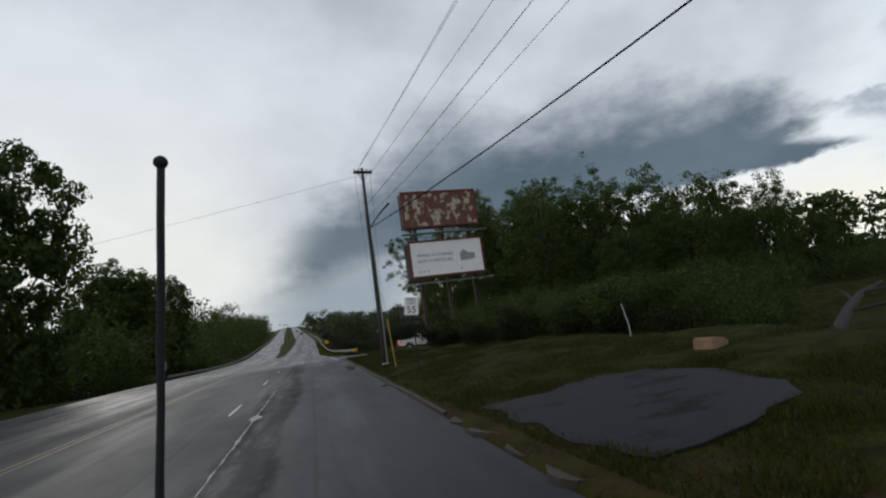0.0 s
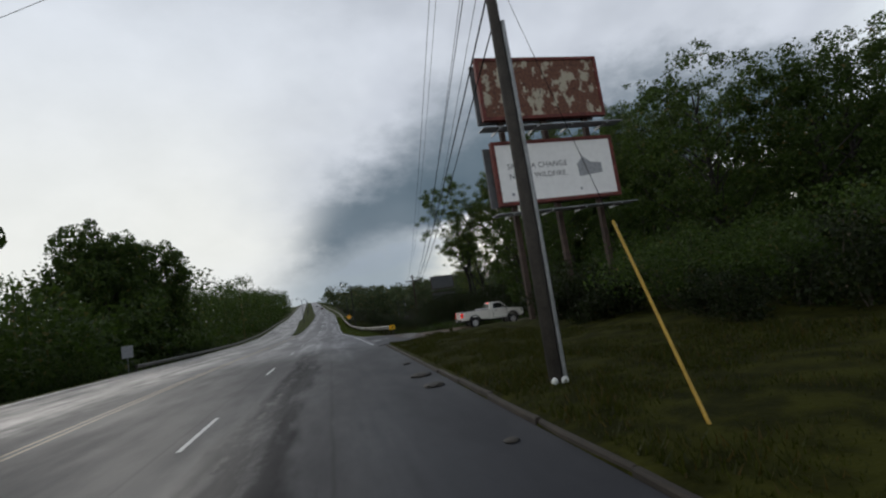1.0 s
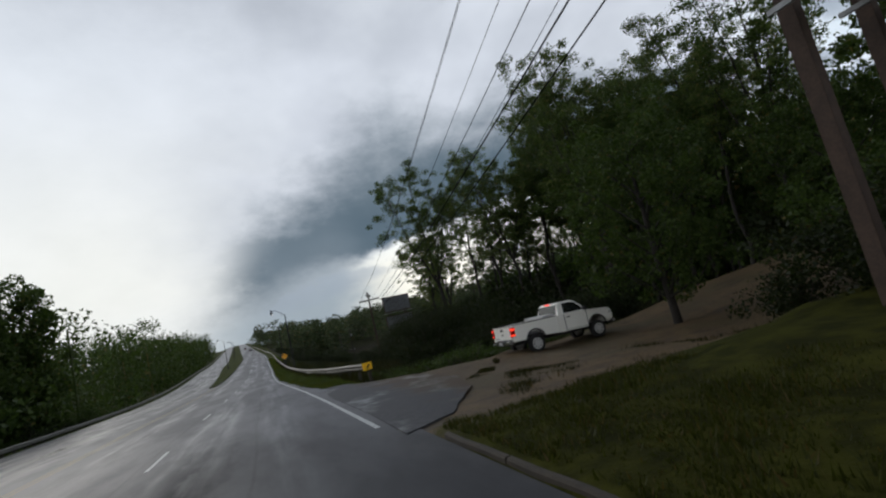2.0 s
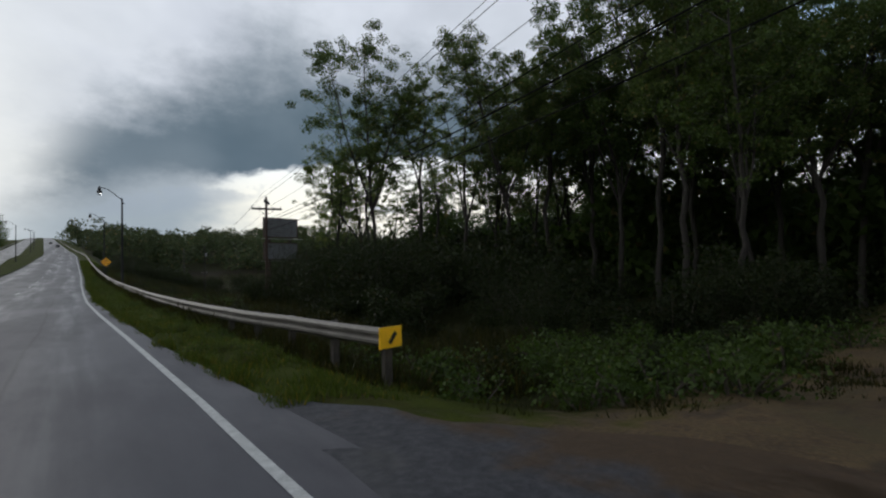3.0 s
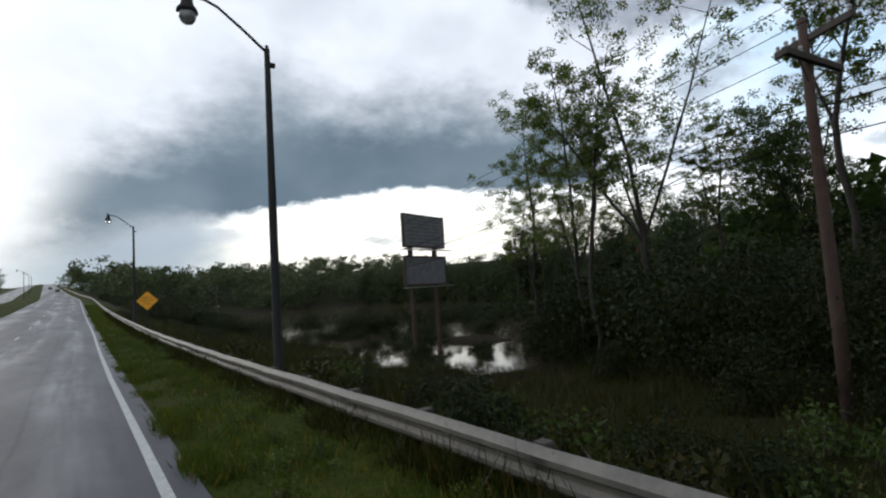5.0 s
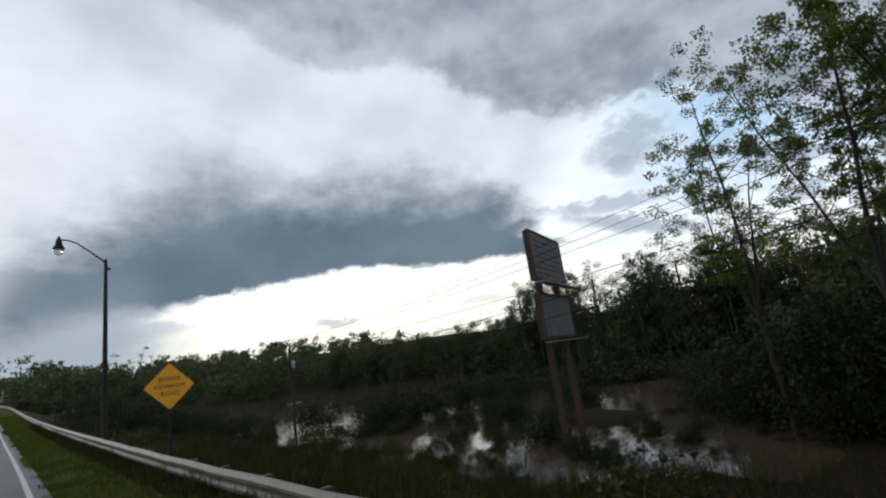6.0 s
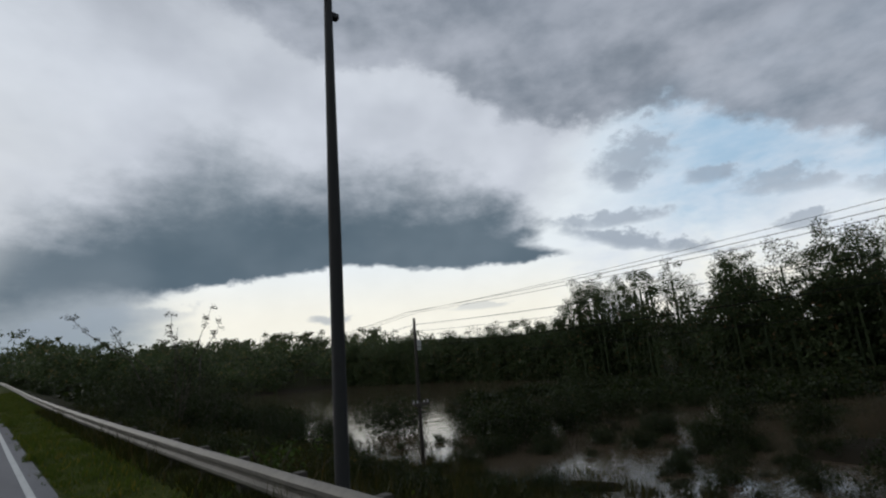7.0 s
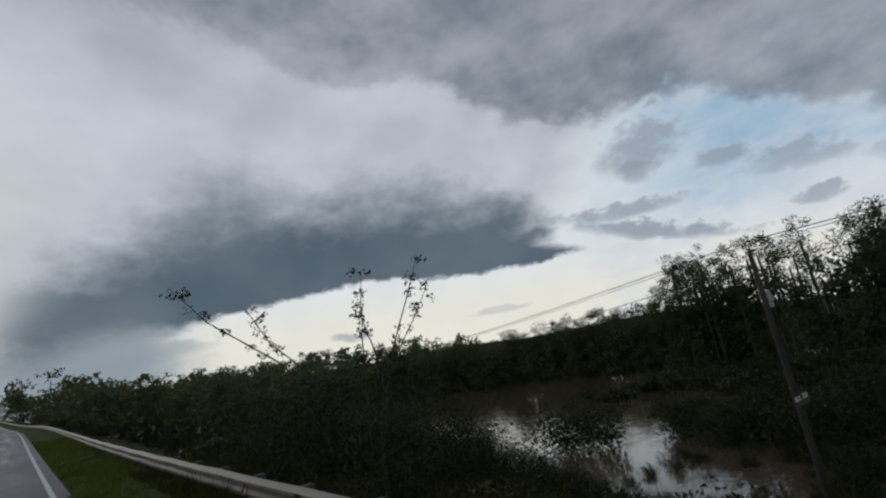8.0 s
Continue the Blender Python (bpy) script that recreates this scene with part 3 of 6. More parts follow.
def box(bm, x0, x1, y0, y1, z0, z1, bevel=0.0, m=None):
    made = bmesh.ops.create_cube(bm, size=1, matrix=Matrix.Translation(((x0 + x1) / 2, (y0 + y1) / 2, (z0 + z1) / 2)) @ Matrix.Diagonal((x1 - x0, y1 - y0, z1 - z0, 1)))
    vs = made["verts"]
    if bevel:
        es = {e for v in vs for e in v.link_edges}
        r = bmesh.ops.bevel(bm, geom=list(es), offset=bevel, segments=2, affect="EDGES", clamp_overlap=True)
        vs = list({v for f in r["faces"] for v in f.verts} | {v for v in vs if v.is_valid})
    if m:
        bmesh.ops.transform(bm, matrix=m, verts=vs)
    return vs


def tube(bm, pts, radii, sides=8, caps=True):
    """A tapered tube through the points."""
    pts = [Vector(p) for p in pts]
    if not hasattr(radii, "__len__"):
        radii = [radii] * len(pts)
    rings = []
    for i, (p, r) in enumerate(zip(pts, radii)):
        d = (pts[min(i + 1, len(pts) - 1)] - pts[max(i - 1, 0)]).normalized()
        a = d.cross(Vector((0.31, 0.95, 0.05)) if abs(d.z) > 0.9 else Vector((0, 0, 1))).normalized()
        b = d.cross(a)
        rings.append([bm.verts.new(p + r * (math.cos(k * math.tau / sides) * a + math.sin(k * math.tau / sides) * b)) for k in range(sides)])
    for r0, r1 in zip(rings, rings[1:]):
        for k in range(sides):
            bm.faces.new((r0[k], r0[(k + 1) % sides], r1[(k + 1) % sides], r1[k]))
    if caps:
        bm.faces.new(rings[0][::-1])
        bm.faces.new(rings[-1])


def lathe(bm, profile, sides=16, m=None):
    """A turned form round z from (radius, height) pairs."""
    rings = [[bm.verts.new((r * math.cos(k * math.tau / sides), r * math.sin(k * math.tau / sides), z)) for k in range(sides)] for r, z in profile]
    for r0, r1 in zip(rings, rings[1:]):
        for k in range(sides):
            bm.faces.new((r0[k], r0[(k + 1) % sides], r1[(k + 1) % sides], r1[k]))
    bm.faces.new(rings[0][::-1])
    bm.faces.new(rings[-1])
    if m:
        bmesh.ops.transform(bm, matrix=m, verts=[v for r in rings for v in r])


def thing(name, x, y, z, label, category, group="", kind="", rz=0.0):
    e = new(name)
    e.empty_display_size = 0.3
    e.matrix_basis = pose(x, y, z, 0, 0, rz)
    return tagged(e, label, category, group, kind)


def under(ob, root):
    """Hang a mesh that is built in place under its thing."""
    ob.parent = root
    ob.matrix_parent_inverse = root.matrix_basis.inverted()


def sweep(name, ys, x_of, z_of, section, mat, parent=None):
    """A cross-section (offset, height) drawn along the road."""
    verts, n = [], len(section)
    for y in ys:
        for o, h in section:
            verts.append((x_of(y) + o, y, z_of(y) + h))
    faces = []
    for r in range(len(ys) - 1):
        for k in range(n):
            a, b = r * n + k, r * n + (k + 1) % n
            faces.append((a, b, b + n, a + n))
    faces.append(tuple(range(n))[::-1])
    faces.append(tuple((len(ys) - 1) * n + k for k in range(n)))
    ob = mesh_obj(name, verts, faces, mat)
    ob.parent = parent
    return ob


# kerb along the first stretch, in cast lengths
kerb_root = thing("kerb", 2.2, 0, 0.2, "low cracked concrete kerb stained with clay", "kerb", kind="structure")
krnd = random.Random(11)
for k in range(16):
    y0 = 9.5 + 2.3 * k
    if y0 > 45:
        break
    jz, jx = krnd.uniform(-0.02, 0.015), krnd.uniform(-0.02, 0.02)
    ob = sweep("kerb_stone", np.linspace(y0 + 0.015, y0 + 2.285, 4), lambda y: pave_r(y) + 0.02 + jx + 0.012 * math.sin(y * 3), lambda y: road_z(y) + jz, [(0, -0.2), (0.11, -0.2), (0.11, 0.07), (0.095, 0.085), (0.035, 0.085), (0.012, 0.06)], CONCRETE)
    under(ob, kerb_root)

# grass island between the carriageways
MED_Y = np.concatenate([[127.0, 127.6, 128.6, 130, 133], np.arange(137, 320, 6), np.arange(320, 900, 30)])


def med_r(y):
    return np.interp(y, [127, 127.6, 128.6, 130, 140, 200, 4000], [-8.1, -7.85, -7.7, -7.6, -7.2, -6.7, -6.7])


def med_l(y):
    return np.interp(y, [127, 127.6, 128.6, 130, 150, 215, 320, 4000], [-8.2, -8.45, -8.6, -8.7, -9.3, -12, -13.2, -13.2])


def island():
    verts = []
    for y in MED_Y:
        l, r, z, cx = med_l(y), med_r(y), road_z(y), road_x(y)
        w = r - l
        for f, h in ((0, -0.1), (0, 0.12), (0.02, 0.15), (0.3, 0.22), (0.5, 0.28), (0.7, 0.22), (0.98, 0.15), (1, 0.12), (1, -0.1)):
            verts.append((cx + l + w * f, y, z + h))
    ob = mesh_obj("median", verts, grid_faces(len(MED_Y), 9), GROUND)
    tagged(ob, "kerbed grass median between the carriageways", "median", kind="structure")


island()

# old asphalt pad and the paved mouth of the turning place
def slab(name, outline, lift, mat, label):
    bm = bmesh.new()
    vs = [bm.verts.new((x, y, float(land(x, y)) + lift)) for x, y in outline]
    f = bm.faces.new(vs)
    bmesh.ops.triangulate(bm, faces=[f])
    bmesh.ops.subdivide_edges(bm, edges=bm.edges, cuts=4, use_grid_fill=True)
    for v in bm.verts:
        if v.is_boundary:
            v.co.x += 0.3 * noise.noise((v.co.x * 1.3, v.co.y * 1.3, 3))
            v.co.y += 0.3 * noise.noise((v.co.x * 1.3, v.co.y * 1.3, 9))
        v.co.z = float(land(v.co.x, v.co.y)) + lift
    ex = bmesh.ops.extrude_face_region(bm, geom=list(bm.faces))
    bmesh.ops.translate(bm, vec=(0, 0, -0.3), verts=[g for g in ex["geom"] if isinstance(g, bmesh.types.BMVert)])
    return tagged(part(name, bm, mat), label, "pavement", kind="structure")


PAD = [(2.75, 8.7), (3.6, 8.85), (4.5, 9.05), (5.8, 9.9), (6.9, 9.3), (7.4, 7.6), (6.9, 5.6), (6.2, 4.6), (4.3, 3.95), (3.0, 3.7), (2.75, 4.8), (2.75, 6.8)]
slab("pavement", PAD, 0.035, OLDASPHALT, "old grey asphalt pad in the grass")
slab("pavement", [(2.2, 47.4), (3.2, 48.2), (4.8, 50.6), (6.0, 55.0), (6.2, 58.8), (5.4, 60.8), (4.0, 62.4), (2.7, 64.2), (2.2, 65.6)], 0.05, MOUTH, "wet broken asphalt mouth of the clay turning place")

# broken concrete apron between the road and the pad
srnd = random.Random(8)
for cx, cy, w, d, tilt in ((2.35, 8.55, 0.72, 0.75, 2.0), (2.38, 7.15, 0.68, 1.25, -3.0), (2.36, 5.75, 0.62, 0.95, 2.5), (2.30, 4.45, 0.60, 1.1, -2.0)):
    bm = bmesh.new()
    ring = [bm.verts.new((0.5 * w * math.cos(a) * srnd.uniform(0.85, 1.2), 0.5 * d * math.sin(a) * srnd.uniform(0.85, 1.2), 0.0)) for a in [k * math.tau / 11 for k in range(11)]]
    ex = bmesh.ops.extrude_face_region(bm, geom=[bm.faces.new(ring)])
    bmesh.ops.translate(bm, vec=(0, 0, -0.16), verts=[g for g in ex["geom"] if isinstance(g, bmesh.types.BMVert)])
    bmesh.ops.transform(bm, matrix=pose(cx, cy, float(road_z(cy)) + 0.06, tilt, -tilt, srnd.uniform(-20, 20)), verts=bm.verts)
    tagged(part("concrete_slab", bm, APRON), "broken clay-stained concrete slab at the road edge", "slab", kind="structure")
# pale strip of uneven width along the opened lane joint
seal_y = np.arange(-2.0, 24.0, 0.22)
seal_v, seal_f = [], []
for i, y in enumerate(seal_y):
    w = 0.014 + 0.018 * noise.noise((0, y * 1.9, 4)) + (0.16 * math.exp(-((y - 14.7) / 0.42) ** 2)) + 0.05 * math.exp(-((y - 11.2) / 0.2) ** 2)
    c = -2.22 + 0.0035 * (y - 8) + 0.05 * noise.noise((0, y * 0.8, 9)) + 0.025 * noise.noise((0, y * 4.0, 2))
    seal_v += [(c - max(w, 0.006), y, float(road_z(y)) + 0.005), (c + max(w, 0.006) * 1.2, y + 0.04, float(road_z(y)) + 0.005)]
tagged(mesh_obj("joint_filler", seal_v, grid_faces(len(seal_y), 2), JOINTPALE), "pale uneven strip along the cracked lane joint", "road marking", kind="structure")

# pond beside the verge, with a fallen tree across it
bm = bmesh.new()
bmesh.ops.create_grid(bm, x_segments=1, y_segments=1, size=1, matrix=Matrix.Translation((32, 2, -0.35)) @ Matrix.Diagonal((19, 22, 1, 1)))
tagged(part("water", bm, WATER), "still pale pond beside the verge", "water", kind="structure")
log = thing("fallen_tree", 14.8, 10.6, 0.1, "bare fallen tree lying across the pond", "fallen tree")
bm = bmesh.new()
tube(bm, [(0, 0, 0), (3.5, 2.0, 0.5), (7.5, 4.2, 0.9), (12, 6.2, 1.2)], [0.20, 0.17, 0.13, 0.06], 8)
part("trunk", bm, BARK, log)
for pts in (((3.5, 2.0, 0.5), (6.5, 1.5, 0.7), (9.5, 1.6, 0.6)), ((5.5, 3.1, 0.7), (7.2, 4.6, 1.0), (8.3, 5.8, 1.2)), ((7.5, 4.2, 0.9), (10, 3.6, 1.2), (12.4, 3.4, 1.3))):
    bm = bmesh.new()
    tube(bm, pts, [0.08, 0.05, 0.02], 6)
    part("limb", bm, BARK, log)

# flood water
bm = bmesh.new()
bmesh.ops.create_grid(bm, x_segments=1, y_segments=1, size=1, matrix=Matrix.Translation((74, 228, -4.25)) @ Matrix.Diagonal((68, 131, 1, 1)))
tagged(part("water", bm, WATER), "still brown flood water mirroring the sky", "water", kind="structure")

# ---- guard rails ----
WBEAM = [(0.0, 0.0), (0.045, 0.035), (0.078, 0.07), (0.078, 0.115), (0.015, 0.155), (0.015, 0.205), (0.078, 0.245), (0.078, 0.295), (0.045, 0.33), (0.0, 0.365)]


def rail_section(sign):
    out = [(-sign * o, h) for o, h in WBEAM]
    back = [(-sign * (o - 0.012), h) for o, h in reversed(WBEAM)]
    return out + back


def rail_x(y):
    return road_x(y) + np.interp(y, [65.9, 68, 70, 73, 78, 88, 150, 4000], [5.1, 4.85, 4.55, 4.1, 3.7, 3.42, 3.5, 3.5])


def rail_l(y):
    return road_x(y) + pave_l(y) - 0.95


def rail_top(y):
    return road_z(y) + np.interp(y, [65, 75, 110, 140, 4000], [0.58, 0.54, 0.45, 0.54, 0.58])


def guard_rail(x_of, y0, y1, near, sign, label):
    root = thing("guardrail", float(x_of(y0)), y0, float(road_z(y0)), label, "guardrail")
    y = y0
    while y < y1:
        step = 3.81 if y < near else 30.0
        n = 6 if y < near else 5
        ys = np.linspace(y, min(y + step + 0.2, y1), n)
        dent = 0.02 * math.sin(y * 1.7)
        ob = sweep("rail_beam", ys, lambda q: x_of(q) + (0.004 if int(y) % 2 else 0), lambda q: rail_top(q) - 0.365 + dent * math.sin((q - y) * 0.8), rail_section(sign), GALV)
        under(ob, root)
        if y < near:
            for k in (0, 1):
                py = y + 0.25 + 1.905 * k
                bm = bmesh.new()
                px = float(x_of(py)) + sign * 0.16
                g = float(land(px, py)) - 0.3
                box(bm, px - 0.07, px + 0.09, py - 0.08, py + 0.08, g, float(rail_top(py)) - 0.02, 0.012)
                p = part("post", bm, POLEWOOD, None, "weathered timber post")
                under(p, root)
                bm = bmesh.new()
                box(bm, min(px - sign * 0.07, px - sign * 0.145), max(px - sign * 0.07, px - sign * 0.145), py - 0.05, py + 0.05, float(rail_top(py)) - 0.27, float(rail_top(py)) - 0.04)
                p = part("spacer_block", bm, POLEWOOD, None)
                under(p, root)
        y += step
    return root


rail_r = guard_rail(rail_x, 65.9, 620, 185, 1, "galvanised steel guardrail on timber posts with grass growing under it")
rail_left = guard_rail(rail_l, 72, 620, 92, -1, "dull steel guardrail before dark woods")

# striped end marker of the near rail
bm = bmesh.new()
bmesh.ops.create_cube(bm, size=1, matrix=pose(5.12, 65.78, float(rail_top(65.8)) - 0.16, 0, 0, 12) @ Matrix.Diagonal((0.56, 0.03, 0.40, 1)))
for v in bm.verts:
    v.co.y += 0.05 * math.cos((v.co.x - 5.12) * 3)
p = part("end_marker", bm, MARKERYELLOW, None, "bright yellow end marker with a black slanted bar")
under(p, rail_r)
bm = bmesh.new()
bmesh.ops.create_cube(bm, size=1, matrix=pose(5.16, 65.80, float(rail_top(65.8)) - 0.17, 0, 0, 12) @ pose(0, -0.001, 0, 0, 40, 0) @ Matrix.Diagonal((0.07, 0.045, 0.24, 1)))
s = part("slanted_bar", bm, INK, p)


# ---- poles and wires ----
def utility_pole(x, y, ground_z, top_z, arms, label, lean=0.0, transformer=False, turn=0.0, r=1.0, mat=None):
    h = top_z - ground_z
    root = thing("utility_pole", x, y, ground_z, label, "utility pole", "line of utility poles", rz=turn)
    bm = bmesh.new()
    tube(bm, [(0, 0, -0.6), (0.01, 0, h * 0.3), (0, 0.01, h * 0.7), (lean, 0, h)], [0.17 * r, 0.16 * r, 0.135 * r, 0.11 * r], 12)
    part("pole_shaft", bm, mat or POLEWOOD, root, smooth_faces=True)
    for az_, hz, ln in arms:
        bm = bmesh.new()
        m = pose(lean * hz / h, -0.15, hz, 0, 0, az_)
        box(bm, -ln, ln, -0.06, 0.06, -0.08, 0.08, 0.008, m)
        for sx in (-1, 1):
            tube(bm, [m @ Vector((sx * ln * 0.55, 0, -0.04)), (lean * hz / h, -0.02, hz - 0.55)], 0.018, 6)
        arm = part("crossarm", bm, POLEWOOD, root)
        for sx in (-0.92, -0.45, 0.45, 0.92):
            bm = bmesh.new()
            lathe(bm, [(0.02, 0.06), (0.05, 0.08), (0.055, 0.11), (0.03, 0.13), (0.05, 0.16), (0.045, 0.2), (0.02, 0.22)], 8, m @ pose(sx * ln, 0, 0))
            part("insulator", bm, CERAMIC, arm)
    if transformer:
        bm = bmesh.new()
        lathe(bm, [(0.12, 0), (0.15, 0.02), (0.15, 0.55), (0.12, 0.62), (0.04, 0.66)], 14, pose(0.26, 0, h - 2.0))
        part("transformer_can", bm, CERAMIC, root, "pale grey transformer can")
    return root


def cable(name, a, b, sag, r, label, n=24):
    bm = bmesh.new()
    a, b = Vector(a), Vector(b)
    tube(bm, [a.lerp(b, k / n) - Vector((0, 0, sag * 4 * (k / n) * (1 - k / n))) for k in range(n + 1)], r, 5)
    return tagged(part(name, bm, CABLE), label, "cable", "overhead wires")


P0, P1, P2, P3, P4 = (13.5, -25.0), (3.45, 27.33), (13.7, 100.9), (20.45, 160.0), (27.0, 222.0)
pole_a = utility_pole(*P1, 0.34, 12.0, [(8, 11.35, 0.55)], "tall weathered wooden utility pole on the grass verge", r=0.76)
bm = bmesh.new()
for dx, dy, s in ((0.09, -0.17, 0.085), (-0.10, -0.15, 0.075)):
    m = pose(dx, dy, 0.10, 8, 12 * dx, 20) @ Matrix.Diagonal((s * 1.0, s * 0.7, 0.10, 1))
    bmesh.ops.create_icosphere(bm, subdivisions=2, radius=1.0, matrix=m)
part("white_wrap", bm, WHITEPLASTIC, pole_a, "torn white plastic wrap at the foot")
bm = bmesh.new()
tube(bm, [(0.15, -0.08, 0.0), (0.15, -0.08, 3.4), (0.125, -0.07, 7.0)], 0.04, 8)
part("riser_conduit", bm, STEEL, pole_a, "grey riser conduit")
bm = bmesh.new()
tube(bm, [(0.10, -0.05, 8.0), (0.35, -0.30, 8.35), (0.75, -0.95, 8.75), (1.05, -1.6, 8.95)], [0.03, 0.03, 0.05, 0.06], 8)
part("splice_case", bm, CABLE, pole_a, "black cable splice case")
utility_pole(*P0, 0.5, 19.2, [(8, 18.8, 0.9)], "wooden utility pole beside the verge")
utility_pole(*P2, -1.8, 7.55, [(-8, 8.3, 1.25), (62, 8.85, 1.0)], "weathered brown wooden utility pole with two crossarms at the wood's edge", r=0.86, mat=BROWNPOLE)
utility_pole(*P3, -4.8, 5.0, [(0, 4.6, 0.6)], "thin wooden utility pole standing in the flood", transformer=True, r=0.72, mat=BARK)
utility_pole(*P4, -4.8, 6.0, [(0, 5.2, 0.6)], "thin wooden utility pole standing in the flood")
for dx, z0, z1, z2, z3, r in ((-0.45, 19.0, 11.6, 7.1, 5.4, 0.010), (-0.15, 19.0, 12.1, 7.9, 5.4, 0.008), (0.45, 17.5, 11.6, 7.1, 5.4, 0.010), (0.0, 15.0, 9.7, 5.6, 4.6, 0.012), (0.1, 13.6, 9.0, 5.2, 4.2, 0.008)):
    cable("power_cable", (P0[0] + dx * 1.5 - 1.0, P0[1], z0), (P1[0] + dx, P1[1] - 0.15, z1), 0.8, r, "thin black overhead wire")
    cable("power_cable", (P1[0] + dx, P1[1] + 0.1, z1), (P2[0] + dx * 1.8, P2[1], z2), 1.2, r, "thin black overhead wire")
    cable("power_cable", (P2[0] + dx * 1.8, P2[1], z2), (P3[0] + dx, P3[1], z3), 1.0, r, "thin black overhead wire")
    cable("power_cable", (P3[0] + dx, P3[1], z3), (P4[0] + dx, P4[1], z3), 1.0, r, "thin black overhead wire")
cable("telephone_cable", (P0[0], P0[1], 9.4), (P1[0] + 0.1, P1[1] - 0.15, 8.3), 0.9, 0.026, "thick black telephone cable")

for dz, r in ((0.0, 0.020), (-0.7, 0.016)):
    cable("telephone_cable", (P1[0] + 0.1, P1[1] + 0.15, 8.3 + dz), (P2[0], P2[1] - 0.15, 5.4 + dz), 0.9, r, "thick black telephone cable")
    cable("telephone_cable", (P2[0], P2[1] + 0.15, 5.4 + dz), (P3[0], P3[1] - 0.1, 3.2 + dz), 0.8, r * 0.7, "thick black telephone cable")

# guy wire with its yellow guard
guy = thing("guy_wire", 3.47, 23.6, 0.35, "steel guy wire with a bright yellow plastic guard", "guy wire")
gtop = Vector((0.0, 3.65, 8.4))
bm = bmesh.new()
tube(bm, [(0, 0, -0.1), gtop], 0.005, 6)
part("wire", bm, CABLE, guy)
bm = bmesh.new()
gd = gtop.normalized()
tube(bm, [gd * 0.05, gd * 1.4, gd * 2.75], [0.023, 0.021, 0.020], 8)
part("guard_sleeve", bm, YELLOWGUARD, guy, "yellow plastic sleeve")


# ---- street lamps ----
def street_lamp(x, y, base, top, label, side=-1):
    h = top - base
    root = thing("street_lamp", x, y, base, label, "street lamp", "highway street lamps")
    bm = bmesh.new()
    lathe(bm, [(0.17, -0.3), (0.17, 0.02), (0.14, 0.10), (0.125, 0.55), (0.095, 0.62), (0.09, h * 0.5), (0.062, h), (0.03, h + 0.12)], 14)
    part("pole", bm, BLACKPAINT, root, smooth_faces=True)
    bm = bmesh.new()
    tube(bm, [(0, 0, h - 0.05), (side * 0.55, 0.05, h + 0.42), (side * 1.0, 0.1, h + 0.78), (side * 1.25, 0.12, h + 0.88), (side * 1.55, 0.14, h + 0.92)], [0.035, 0.032, 0.03, 0.03, 0.028], 8)
    part("arm", bm, BLACKPAINT, root, smooth_faces=True)
    m = pose(side * 1.6, 0.15, h + 0.92)
    bm = bmesh.new()
    lathe(bm, [(0.02, 0.14), (0.05, 0.11), (0.05, 0.04), (0.10, 0.0), (0.11, -0.10), (0.13, -0.24), (0.20, -0.34), (0.215, -0.40), (0.19, -0.42)][::-1], 18, m)
    fx = part("lantern_hood", bm, BLACKPAINT, root, "black bell-shaped hood", True)
    bm = bmesh.new()
    lathe(bm, [(0.05, -0.66), (0.12, -0.62), (0.165, -0.54), (0.175, -0.46), (0.165, -0.41)], 18, m)
    part("glass_globe", bm, GLOBE, fx, "clear glass globe", True)
    bm = bmesh.new()
    box(bm, 0.05, 0.17, -0.05, 0.05, h - 0.38, h - 0.28, 0.01)
    part("photo_cell", bm, BLACKPAINT, root)
    return root


street_lamp(3.74, 108.16, -0.15, 7.5, "black painted street lamp with a bell lantern behind the guardrail")
street_lamp(3.91, 141.69, 0.05, 7.93, "black painted street lamp with a bell lantern behind the guardrail")
for y, x in ((197, -9.3), (290, -11.6), (345, -13.5), (400, -15.6)):
    street_lamp(x, y, float(road_z(y)) + 0.15, float(road_z(y)) + 8.0, "black street lamp on the grass median")


# ---- signs ----
def text_mesh(body, size, m, mat, parent, name="lettering"):
    cu = bpy.data.curves.new(name, "FONT")
    cu.body, cu.size, cu.align_x, cu.align_y, cu.extrude = body, size, "CENTER", "CENTER", 0.002
    cu.space_character = 1.05
    tmp = bpy.data.objects.new("tmp", cu)
    scene.collection.objects.link(tmp)
    bpy.context.view_layer.update()
    me = bpy.data.meshes.new_from_object(tmp)
    bpy.data.objects.remove(tmp)
    me.materials.clear()
    me.materials.append(mat)
    me.name = name
    ob = new(name, me)
    ob.parent = parent
    ob.matrix_local = m
    return ob


def text_line(body, size, x, y, z, mat, parent):
    """A line of separate words, centred at x, z on a face that looks towards -y."""
    words = [text_mesh(w, size, pose(0, y, z, 90), mat, parent) for w in body.split()]
    wide = [max(v.co.x for v in w.data.vertices) - min(v.co.x for v in w.data.vertices) for w in words]
    at = x - (sum(wide) + 0.32 * size * (len(words) - 1)) / 2
    for w, k in zip(words, wide):
        w.matrix_local = pose(at + k / 2, y, z, 90)
        at += k + 0.32 * size


